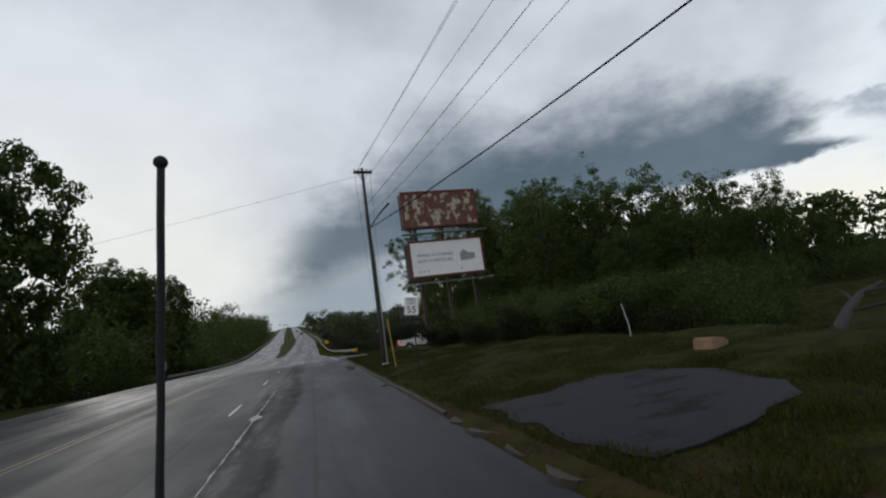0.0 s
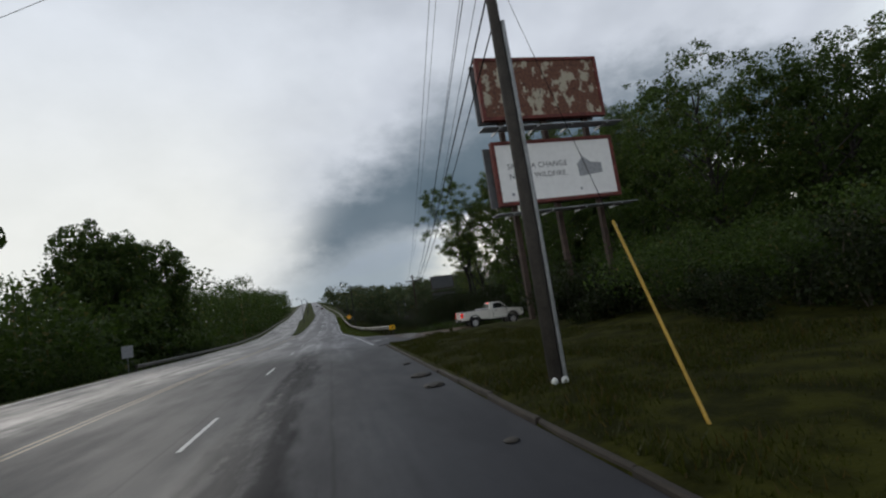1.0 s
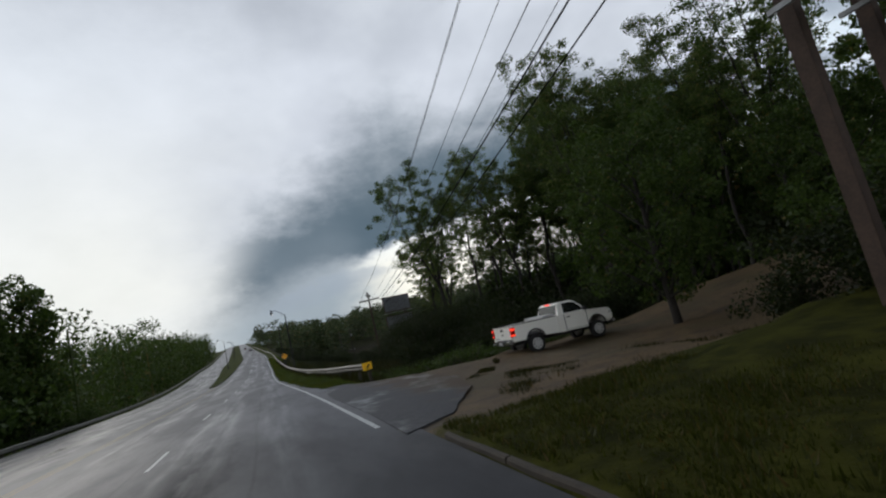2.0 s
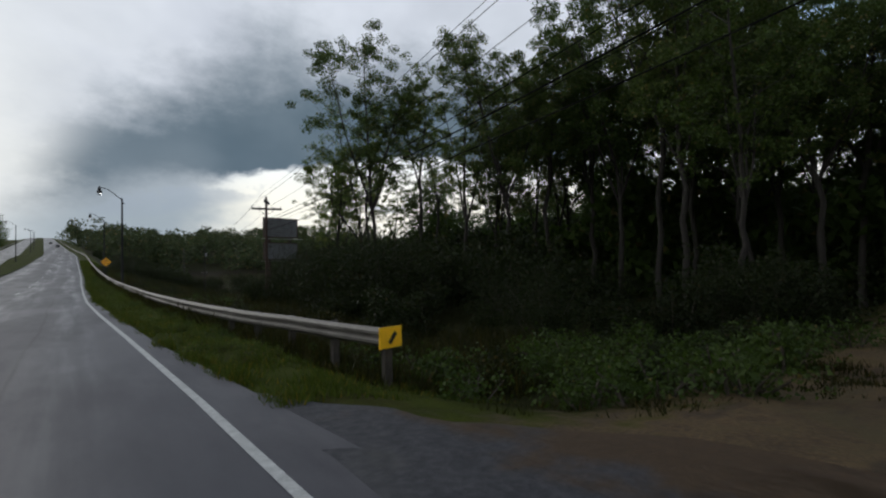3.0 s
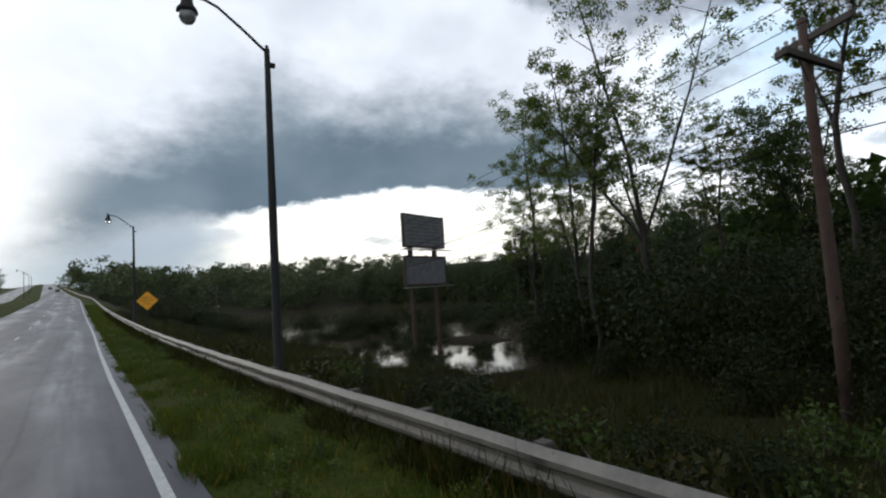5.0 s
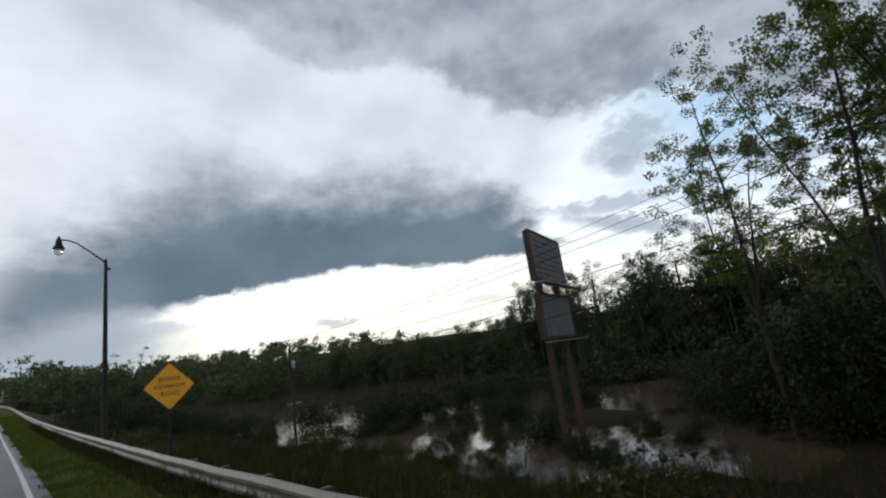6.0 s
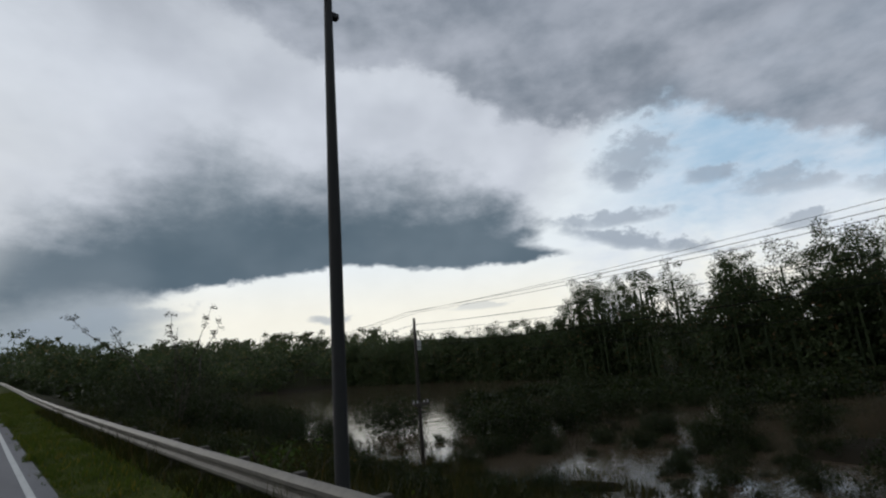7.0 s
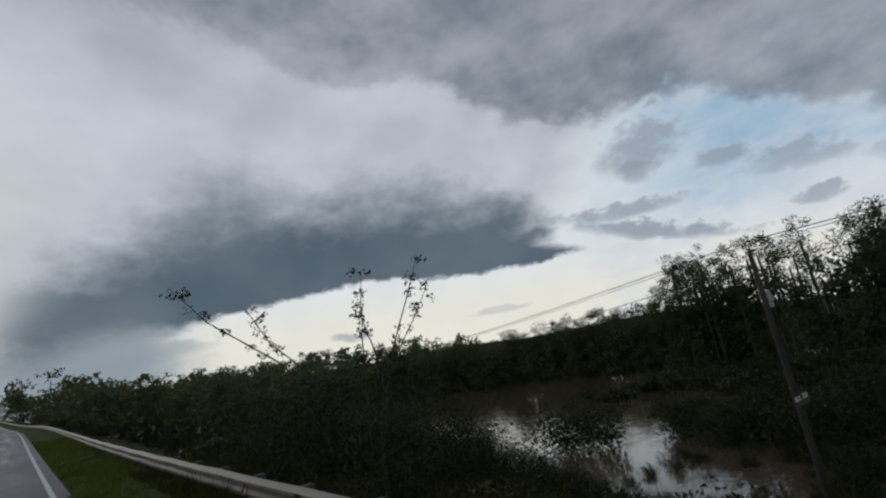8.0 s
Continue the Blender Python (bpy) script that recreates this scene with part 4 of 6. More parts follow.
def plate(bm, w, h, t, r=0.04):
    """A sign plate with rounded corners, facing -y."""
    pts = []
    for cx, cz, a0 in ((w / 2 - r, h / 2 - r, 0), (-w / 2 + r, h / 2 - r, 90), (-w / 2 + r, -h / 2 + r, 180), (w / 2 - r, -h / 2 + r, 270)):
        for k in range(4):
            a = radians(a0 + k * 30)
            pts.append((cx + r * math.cos(a), cz + r * math.sin(a)))
    f = bm.faces.new([bm.verts.new((x, 0, z)) for x, z in pts])
    ex = bmesh.ops.extrude_face_region(bm, geom=[f])
    bmesh.ops.translate(bm, vec=(0, t, 0), verts=[g for g in ex["geom"] if isinstance(g, bmesh.types.BMVert)])


FACE = pose(0, -0.012, 0, 90, 0, 0)
sp = thing("speed_sign", 3.88, 20.05, 0.18, "white speed limit sign with black lettering on a steel post", "road sign", rz=-3)
bm = bmesh.new()
box(bm, -0.025, 0.025, 0.008, 0.04, -0.4, 3.30)
part("sign_post", bm, BLACKPAINT, sp)
bm = bmesh.new()
plate(bm, 0.61, 0.78, 0.004)
pl = part("sign_plate", bm, SIGNWHITE, sp)
pl.matrix_basis = pose(0, 0, 2.96, 0, 7, 0)
text_mesh("SPEED", 0.15, pose(0, -0.006, 0.27, 90), INK, pl)
text_mesh("LIMIT", 0.15, pose(0, -0.006, 0.11, 90), INK, pl)
text_mesh("55", 0.42, pose(0, -0.006, -0.17, 90), INK, pl)

ds = thing("warning_sign", 3.62, 130.7, -0.35, "orange-yellow diamond warning sign with black lettering beside the rail", "road sign", rz=-4)
bm = bmesh.new()
box(bm, -0.04, 0.04, 0.02, 0.06, -0.3, 2.95)
part("sign_post", bm, BLACKPAINT, ds)
bm = bmesh.new()
plate(bm, 0.78, 0.78, 0.004)
bmesh.ops.rotate(bm, verts=bm.verts, matrix=Matrix.Rotation(radians(45), 3, "Y"))
dp = part("sign_plate", bm, SIGNYELLOW, ds)
dp.location = (0, 0, 2.51)
for body, z in (("BRIDGE", 0.17), ("ICES BEFORE", 0.0), ("ROAD", -0.17)):
    text_line(body, 0.135 if len(body) < 8 else 0.118, 0, -0.006, z, INK, dp)

ls = thing("road_sign", -18.7, 70.4, 0.1, "small pale grey road sign seen edge-on by the far shoulder", "road sign", rz=20)
bm = bmesh.new()
box(bm, -0.03, 0.03, 0.02, 0.06, -0.3, 2.5)
part("sign_post", bm, STEEL, ls)
bm = bmesh.new()
plate(bm, 0.9, 1.1, 0.006)
p = part("sign_plate", bm, CERAMIC, ls)
p.location = (0, 0, 1.9)


# ---- billboards ----
def hoarding(parent, w, h, d, face_mat, frame_w, name="panel"):
    """A framed billboard panel, centre at the origin, facing -y."""
    bm = bmesh.new()
    box(bm, -w / 2 + frame_w, w / 2 - frame_w, 0.0, d, -h / 2 + frame_w, h / 2 - frame_w)
    panel = part(name, bm, face_mat, parent)
    for x0, x1, z0, z1 in ((-w / 2, w / 2, h / 2 - frame_w, h / 2), (-w / 2, w / 2, -h / 2, -h / 2 + frame_w), (-w / 2, -w / 2 + frame_w, -h / 2 + frame_w, h / 2 - frame_w), (w / 2 - frame_w, w / 2, -h / 2 + frame_w, h / 2 - frame_w)):
        bm = bmesh.new()
        box(bm, x0, x1, -0.06, d + 0.02, z0, z1, 0.015)
        part("frame_bar", bm, REDFRAME, panel)
    return panel


bb = thing("billboard", 12.55, 43.1, 0.85, "two-decker roadside billboard, rusty peeling board above a white printed one", "billboard", rz=1.5)
up = hoarding(bb, 7.45, 3.55, 0.26, RUSTBOARD, 0.19)
up["label"] = "rusty board with peeling paper and a red frame"
up.location = (0, 0, 12.28)
low = hoarding(bb, 7.35, 3.5, 0.26, SIGNWHITE, 0.19)
low["label"] = "white printed board in a dark red frame"
low.location = (0.1, 0, 7.55)
text_line("SPARK A CHANGE", 0.42, -1.15, -0.012, 0.32, PRINTDARK, low)
text_line("NOT A WILDFIRE.", 0.42, -1.15, -0.012, -0.22, PRINTDARK, low)
bm = bmesh.new()
f = bm.faces.new([bm.verts.new(v) for v in ((1.3, 0, -0.5), (2.75, 0, -0.35), (2.75, 0, 0.2), (2.1, 0, 0.28), (1.65, 0, 0.62), (1.25, 0, 0.22))])
ex = bmesh.ops.extrude_face_region(bm, geom=[f])
bmesh.ops.translate(bm, vec=(0, -0.01, 0), verts=[g for g in ex["geom"] if isinstance(g, bmesh.types.BMVert)])
part("printed_shape", bm, PRINT, low, "grey printed house shape")
for x0, w in ((-2.9, 0.16), (-2.5, 0.2), (-2.1, 0.14), (1.2, 0.12)):
    bm = bmesh.new()
    box(bm, x0, x0 + w, -0.012, 0, -1.25, -1.1)
    part("printed_mark", bm, PRINT, low)
for z, h in ((12.2, 3.4), (7.5, 3.3)):
    bm = bmesh.new()
    box(bm, -3.82, 3.3, 0.62, 0.74, z - h / 2, z + h / 2)
    part("back_board", bm, PLYBACK, bb, "dark back of the far-side board")
for x in (-2.6, 0.0, 2.6):
    bm = bmesh.new()
    box(bm, x - 0.13, x + 0.13, 0.32, 0.62, -1.0, 13.6, 0.01)
    part("post", bm, POSTWOOD, bb)
for z in (9.86, 5.25):
    bm = bmesh.new()
    for yy in (-0.65, -0.35, -0.05):
        box(bm, -4.1, 4.2, yy - 0.12, yy + 0.12, z, z + 0.05)
    for xx in (-3.2, -1, 1, 3.2):
        box(bm, xx - 0.04, xx + 0.04, -0.75, 0.5, z - 0.1, z)
    part("catwalk", bm, STEEL, bb, "narrow grey catwalk")

bc = thing("billboard", 23.6, 134.2, -5.2, "weathered V-shaped two-decker billboard on wooden posts in the flood", "billboard", rz=18.7)
for turn, dy, fm, lm in ((0, 0.0, PLYBACK, PLYBACK), (3, 0.26, SIGNWHITE, SIGNWHITE)):
    for zc, hh, mat, nm in ((12.35, 3.05, fm, "upper"), (8.7, 2.7, lm, "lower")):
        bm = bmesh.new()
        box(bm, 0.1, 6.3, 0, 0.12, -hh / 2 + 0.12, hh / 2 - 0.12, 0, pose(0, 0, 0))
        p = part(nm + "_board", bm, mat, bc)
        p.matrix_local = pose(0.3 if turn else 0, dy, zc, 0, 0, turn)
        for x0, x1, z0, z1 in ((0, 6.4, hh / 2 - 0.14, hh / 2), (0, 6.4, -hh / 2, -hh / 2 + 0.14), (0, 0.14, -hh / 2 + 0.14, hh / 2 - 0.14), (6.26, 6.4, -hh / 2 + 0.14, hh / 2 - 0.14)):
            bm = bmesh.new()
            box(bm, x0, x1, -0.05, 0.16, z0, z1)
            part("frame_bar", bm, POSTWOOD, p)
        if turn == 0 and nm == "upper":
            for k in range(7):
                bm = bmesh.new()
                box(bm, 0.7, 5.6, -0.03, 0, -1.1 + k * 0.34, -1.06 + k * 0.34)
                part("stringer", bm, POLEWOOD, p)
        if turn and nm == "lower":
            for x0, x1, z0, z1 in ((0.8, 1.5, -0.2, 0.9), (2.6, 3.4, -0.4, 0.5), (1.0, 4.6, -0.9, -0.75), (4.2, 4.9, -1.0, 0.2)):
                bm = bmesh.new()
                box(bm, x0, x1, 0.12, 0.128, z0, z1)
                part("printed_mark", bm, PRINT, p)
    for x in (1.2, 5.1):
        bm = bmesh.new()
        box(bm, x - 0.15, x + 0.15, -0.2, 0.1, -1, 13.7, 0.02)
        p = part("post", bm, POSTWOOD, bc)
        p.matrix_local = pose(0, dy + (0.35 if turn == 0 else -0.05), 0, 0, 0, turn)
for z in (10.55, 7.15):
    bm = bmesh.new()
    box(bm, -0.5, 6.7, -0.7, -0.1, z, z + 0.06)
    part("catwalk", bm, STEEL, bc)
cable("power_cable", (P1[0], P1[1], 11.6), (-34.0, 45.1, 9.5), 0.2, 0.008, "thin black overhead wire")

# ---- vehicles ----
def arc(cx, cz, r, a0, a1, n=9):
    return [(cx + r * math.cos(radians(a0 + (a1 - a0) * k / (n - 1))), cz + r * math.sin(radians(a0 + (a1 - a0) * k / (n - 1)))) for k in range(n)]


def extrude_profile(bm, pts, y0, y1, taper=None):
    """A side profile (x, z) drawn across from y0 to y1."""
    f = bm.faces.new([bm.verts.new((x, y0, z)) for x, z in pts])
    ex = bmesh.ops.extrude_face_region(bm, geom=[f])
    bmesh.ops.translate(bm, vec=(0, y1 - y0, 0), verts=[g for g in ex["geom"] if isinstance(g, bmesh.types.BMVert)])


def soften(bm, offset):
    es = [e for e in bm.edges if len(e.link_faces) == 2 and e.calc_face_angle(0) > 0.5]
    bmesh.ops.bevel(bm, geom=es, offset=offset, segments=2, affect="EDGES", clamp_overlap=True)


def wheel(parent, x, y, z, r, w):
    m = pose(x, y, z, 90, 0, 0)
    bm = bmesh.new()
    lathe(bm, [(r * 0.62, -w / 2), (r * 0.92, -w / 2), (r, -w / 2 + 0.03), (r, w / 2 - 0.03), (r * 0.92, w / 2), (r * 0.62, w / 2)], 28, m)
    ty = part("tyre", bm, RUBBER, parent, smooth_faces=False)
    bm = bmesh.new()
    lathe(bm, [(r * 0.60, -w / 2 + 0.02), (r * 0.64, -w / 2 + 0.005), (r * 0.64, w / 2 + 0.006), (r * 0.60, w / 2 + 0.012), (r * 0.52, w / 2 + 0.004), (r * 0.30, w / 2 + 0.002), (r * 0.18, w / 2 + 0.02), (r * 0.05, w / 2 + 0.022)], 28, m)
    rim = part("rim", bm, RIM, ty)
    for k in range(8):
        bm = bmesh.new()
        for sgn in (1, -1):
            a = k * math.tau / 8
            mm = m @ pose(0, 0, 0, 0, 0, math.degrees(a)) @ pose(r * 0.43, 0, sgn * (w / 2 - 0.008))
            bmesh.ops.create_cube(bm, size=1, matrix=mm @ Matrix.Diagonal((r * 0.16, r * 0.13, 0.03, 1)))
        part("vent_hole", bm, BLACKPLASTIC, rim)


def pickup(x, y, z, rz):
    t = thing("pickup_truck", x, y, z, "white single-cab pickup truck with brake lights on, parked on wet clay", "truck", rz=rz)
    RA, FA, WR = 1.15, 4.54, 0.385
    lower = [(0.03, 0.62), (0.03, 1.02), (0.05, 1.27), (2.48, 1.27)]
    for s in (-1, 1):
        bm = bmesh.new()
        pts = [(0.02, 0.56), *arc(RA, 0.44, 0.50, 166, 14, 11), (2.46, 0.52), (2.46, 1.28), (0.04, 1.28)]
        extrude_profile(bm, pts, s * 0.995, s * 0.84)
        soften(bm, 0.018)
        part("bed_side", bm, TRUCKWHITE, t)
        bm = bmesh.new()
        tube(bm, [(px, s * 0.985, pz) for px, pz in arc(RA, 0.44, 0.495, 172, 8, 13)], 0.035, 6)
        part("arch_trim", bm, BLACKPLASTIC, t)
        bm = bmesh.new()
        tube(bm, [(px, s * 0.985, pz) for px, pz in arc(FA, 0.44, 0.495, 172, 8, 13)], 0.035, 6)
        part("arch_trim", bm, BLACKPLASTIC, t)
        bm = bmesh.new()
        box(bm, 0.06, 2.44, s * 0.92 - 0.07, s * 0.92 + 0.07, 1.275, 1.30, 0.008)
        part("bed_rail_cap", bm, BLACKPLASTIC, t)
        # tail lamp: dark housing, two lit lenses
        bm = bmesh.new()
        box(bm, -0.035, 0.17, s * 0.80 if s < 0 else 0.83, s * 0.83 if s < 0 else 0.80, 0.78, 1.22, 0.004) if False else box(bm, -0.03, 0.17, min(s * 0.83, s * 1.005), max(s * 0.83, s * 1.005), 0.78, 1.21, 0.02)
        lamp = part("tail_lamp", bm, TAILRED, t, "red tail lamp, lit")
        for z0, z1 in ((1.06, 1.17), (0.82, 0.91)):
            bm = bmesh.new()
            box(bm, -0.038, 0.178, min(s * 0.85, s * 1.011), max(s * 0.85, s * 1.011), z0, z1, 0.02)
            part("lens", bm, BRAKE, lamp)
    bm = bmesh.new()
    box(bm, 0.02, 2.46, -0.84, 0.84, 0.60, 0.74)
    part("bed_floor", bm, BLACKPLASTIC, t)
    bm = bmesh.new()
    box(bm, 0.0, 0.09, -0.83, 0.83, 0.66, 1.275, 0.022)
    tg = part("tailgate", bm, TRUCKWHITE, t)
    bm = bmesh.new()
    box(bm, -0.012, 0.02, -0.13, 0.13, 1.06, 1.18, 0.01)
    part("latch", bm, BLACKPLASTIC, tg)
    bm = bmesh.new()
    box(bm, 0.0, 0.07, -0.82, 0.82, 1.265, 1.295, 0.008)
    part("gate_cap", bm, BLACKPLASTIC, tg)
    bm = bmesh.new()
    box(bm, -0.006, 0.01, -0.10, 0.10, 0.88, 0.95)
    part("badge", bm, CHROME, tg)
    bm = bmesh.new()
    for y0, y1 in ((0.30, 0.55), (0.58, 0.76)):
        box(bm, -0.004, 0.01, y0, y1, 0.74, 0.77)
    part("lettering_bars", bm, PRINTDARK, tg)
    # rear bumper with plate
    bm = bmesh.new()
    box(bm, -0.16, 0.06, -0.96, 0.96, 0.46, 0.64, 0.04)
    bp = part("rear_bumper", bm, CHROME, t, "dull chrome rear bumper")
    bm = bmesh.new()
    box(bm, -0.172, -0.14, -0.30, 0.30, 0.44, 0.66, 0.01)
    part("step_pad", bm, BLACKPLASTIC, bp)
    bm = bmesh.new()
    box(bm, -0.178, -0.168, -0.15, 0.15, 0.48, 0.62)
    part("number_plate", bm, CERAMIC, bp)
    # cab, doors, bonnet
    bm = bmesh.new()
    pts = [(2.50, 0.48), (FA - 0.52, 0.48), *arc(FA, 0.44, 0.50, 172, 10, 11), (5.30, 0.52), (5.52, 0.62), (5.55, 0.86), (5.48, 1.08), (5.30, 1.16), (4.35, 1.24), (4.10, 1.28), (2.50, 1.28)]
    extrude_profile(bm, pts, -0.985, 0.985)
    for v in bm.verts:
        if v.co.x > 5.2:
            v.co.y *= 0.93
    soften(bm, 0.03)
    part("cab_body", bm, TRUCKWHITE, t)
    bm = bmesh.new()
    pts = [(2.52, 1.26), (4.22, 1.26), (3.62, 1.80), (3.40, 1.86), (2.80, 1.86), (2.66, 1.80)]
    extrude_profile(bm, pts, -0.94, 0.94)
    for v in bm.verts:
        k = (v.co.z - 1.26) / 0.6
        v.co.y *= 1 - 0.16 * k
    soften(bm, 0.03)
    roof = part("cab_roof", bm, TRUCKWHITE, t)

    def slant(xx, zz, s, out):
        k = (zz - 1.26) / 0.6
        return (xx, s * (0.94 * (1 - 0.16 * k) + out), zz)

    for s in (-1, 1):
        bm = bmesh.new()
        q = [(2.86, 1.32), (4.02, 1.32), (3.58, 1.72), (3.40, 1.77), (2.92, 1.77)]
        a = [bm.verts.new(slant(px, pz, s, 0.006)) for px, pz in q]
        b = [bm.verts.new(slant(px, pz, s, -0.02)) for px, pz in q]
        bm.faces.new(a)
        bm.faces.new(b[::-1])
        for k in range(len(q)):
            bm.faces.new((a[k], a[(k + 1) % 5], b[(k + 1) % 5], b[k]))
        part("side_window", bm, GLASS, roof)
        bm = bmesh.new()
        box(bm, 2.80, 2.83, s * 0.99 - 0.004, s * 0.99 + 0.004, 0.56, 1.26)
        box(bm, 4.02, 4.05, s * 0.99 - 0.004, s * 0.99 + 0.004, 0.60, 1.24)
        box(bm, 2.82, 4.04, s * 0.99 - 0.003, s * 0.99 + 0.003, 0.555, 0.57)
        dr = part("door_gap", bm, BLACKPLASTIC, t)
        bm = bmesh.new()
        box(bm, 2.92, 3.14, s * 1.0 - 0.02, s * 1.0 + 0.02, 1.10, 1.145, 0.01)
        part("door_handle", bm, BLACKPLASTIC, t)
        bm = bmesh.new()
        box(bm, 3.88, 4.02, min(s * 0.98, s * 1.22), max(s * 0.98, s * 1.22), 1.27, 1.46, 0.03)
        part("wing_mirror", bm, BLACKPLASTIC, t)
        bm = bmesh.new()
        box(bm, 2.4, 4.0, s * 0.93 - 0.05, s * 0.93 + 0.05, 0.40, 0.49, 0.02)
        part("sill", bm, BLACKPLASTIC, t)
        bm = bmesh.new()
        box(bm, 5.30, 5.53, min(s * 0.62, s * 0.93), max(s * 0.62, s * 0.93), 0.84, 1.04, 0.03)
        part("headlamp", bm, GLOBE, t)
        for ax in (RA, FA):
            wheel(t, ax, s * 0.87, WR - 0.10, 0.395, 0.26)
    bm = bmesh.new()
    a = [bm.verts.new(v) for v in ((2.512, -0.76, 1.34), (2.512, 0.76, 1.34), (2.60, 0.72, 1.76), (2.60, -0.72, 1.76))]
    bm.faces.new(a)
    ex = bmesh.ops.extrude_face_region(bm, geom=list(bm.faces))
    bmesh.ops.translate(bm, vec=(0.03, 0, 0), verts=[g for g in ex["geom"] if isinstance(g, bmesh.types.BMVert)])
    part("rear_window", bm, GLASS, roof)
    bm = bmesh.new()
    a = [bm.verts.new(v) for v in ((4.20, -0.84, 1.30), (4.20, 0.84, 1.30), (3.66, 0.76, 1.79), (3.66, -0.76, 1.79))]
    bm.faces.new(a)
    ex = bmesh.ops.extrude_face_region(bm, geom=list(bm.faces))
    bmesh.ops.translate(bm, vec=(0.012, 0, 0.006), verts=[g for g in ex["geom"] if isinstance(g, bmesh.types.BMVert)])
    part("windscreen", bm, GLASS, roof)
    bm = bmesh.new()
    box(bm, 2.62, 2.70, -0.13, 0.13, 1.80, 1.855, 0.01)
    part("high_brake_lamp", bm, BRAKE, roof, "lit red brake lamp")
    # crossbed tool box and stake
    bm = bmesh.new()
    box(bm, 1.75, 2.38, -0.88, 0.88, 1.28, 1.40, 0.02)
    part("tool_box", bm, RIM, t, "bare alloy tool box across the bed")
    bm = bmesh.new()
    box(bm, 5.45, 5.66, -0.95, 0.95, 0.42, 0.62, 0.05)
    part("front_bumper", bm, CHROME, t)
    bm = bmesh.new()
    box(bm, 0.2, 5.2, -0.55, 0.55, 0.36, 0.55)
    part("chassis", bm, BLACKPLASTIC, t)
    return t


truck = pickup(9.55, 57.73, -0.045, 0.0)
truck.rotation_euler = (0, radians(1.9), radians(-0.5))
truck.scale = (0.94, 0.94, 0.94)


def far_car(x, y, rz):
    t = thing("car", x, y, float(road_z(y)) + 0.005, "dark saloon car driving away on the wet road", "car", rz=rz + 90)
    bm = bmesh.new()
    pts = [(0, 0.35), (0.02, 0.85), (0.25, 0.95), (1.0, 1.0), (1.45, 1.42), (2.7, 1.45), (3.3, 1.02), (4.4, 0.85), (4.55, 0.5), (4.5, 0.28), (0.1, 0.28)]
    extrude_profile(bm, pts, -0.88, 0.88)
    for v in bm.verts:
        if v.co.z > 1.1:
            v.co.y *= 0.8
    soften(bm, 0.05)
    part("body", bm, DARKCAR, t)
    bm = bmesh.new()
    a = [bm.verts.new(v) for v in ((1.02, -0.72, 1.04), (1.02, 0.72, 1.04), (1.42, 0.62, 1.37), (1.42, -0.62, 1.37))]
    bm.faces.new(a)
    ex = bmesh.ops.extrude_face_region(bm, geom=list(bm.faces))
    bmesh.ops.translate(bm, vec=(-0.03, 0, 0.03), verts=[g for g in ex["geom"] if isinstance(g, bmesh.types.BMVert)])
    part("rear_window", bm, GLASS, t)
    for s in (-1, 1):
        bm = bmesh.new()
        box(bm, -0.02, 0.05, min(s * 0.5, s * 0.86), max(s * 0.5, s * 0.86), 0.68, 0.84)
        part("tail_lamp", bm, TAILRED, t)
        for ax in (0.8, 3.6):
            bm = bmesh.new()
            lathe(bm, [(0.2, -0.1), (0.32, -0.1), (0.32, 0.1), (0.2, 0.1)], 16, pose(ax, s * 0.78, 0.32, 90))
            part("wheel", bm, RUBBER, t)


far_car(float(road_x(380)) - 1.0, 380, 2)
far_car(float(road_x(470)) - 3.0, 470, 2)

# whip antenna with a ball tip
an = thing("antenna", -0.985, 0.45, 0.2, "black whip antenna with a ball tip and taped shaft", "antenna")
bm = bmesh.new()
arnd = random.Random(3)
pts = [(0.118 * k / 14 + arnd.uniform(-0.002, 0.002), 0.0, 2.50 * k / 14) for k in range(15)]
tube(bm, pts, [0.013 - 0.003 * k / 14 + arnd.uniform(0, 0.002) for k in range(15)], 8)
part("whip", bm, BLACKPAINT, an, smooth_faces=True)
bm = bmesh.new()
bmesh.ops.create_uvsphere(bm, u_segments=14, v_segments=10, radius=0.021, matrix=Matrix.Translation((0.118, 0, 2.51)))
part("ball_tip", bm, BLACKPAINT, an, smooth_faces=True)


# ---- trees ----
def leaf_cloud(centres, radii, count, size, rng, flatness=0.75, shell=0.45):
    """Small leaf blades scattered in clumps; returns vertices and faces."""
    centres = np.asarray(centres, float)
    idx = rng.integers(0, len(centres), count)
    d = rng.normal(size=(count, 3))
    d /= np.linalg.norm(d, axis=1)[:, None]
    r = np.asarray(radii, float)[idx] * rng.random(count) ** shell
    p = centres[idx] + d * r[:, None] * np.array([1, 1, flatness])
    a = rng.normal(size=(count, 3))
    a /= np.linalg.norm(a, axis=1)[:, None]
    b = np.cross(a, rng.normal(size=(count, 3)))
    b /= np.linalg.norm(b, axis=1)[:, None]
    s = size * (0.6 + 0.8 * rng.random(count))[:, None]
    v = np.stack([p - a * s, p + a * s * 0.85 - b * s * 0.45, p + a * s * 0.3 + b * s * 0.85], 1).reshape(-1, 3)
    return v, np.arange(3 * count).reshape(-1, 3)


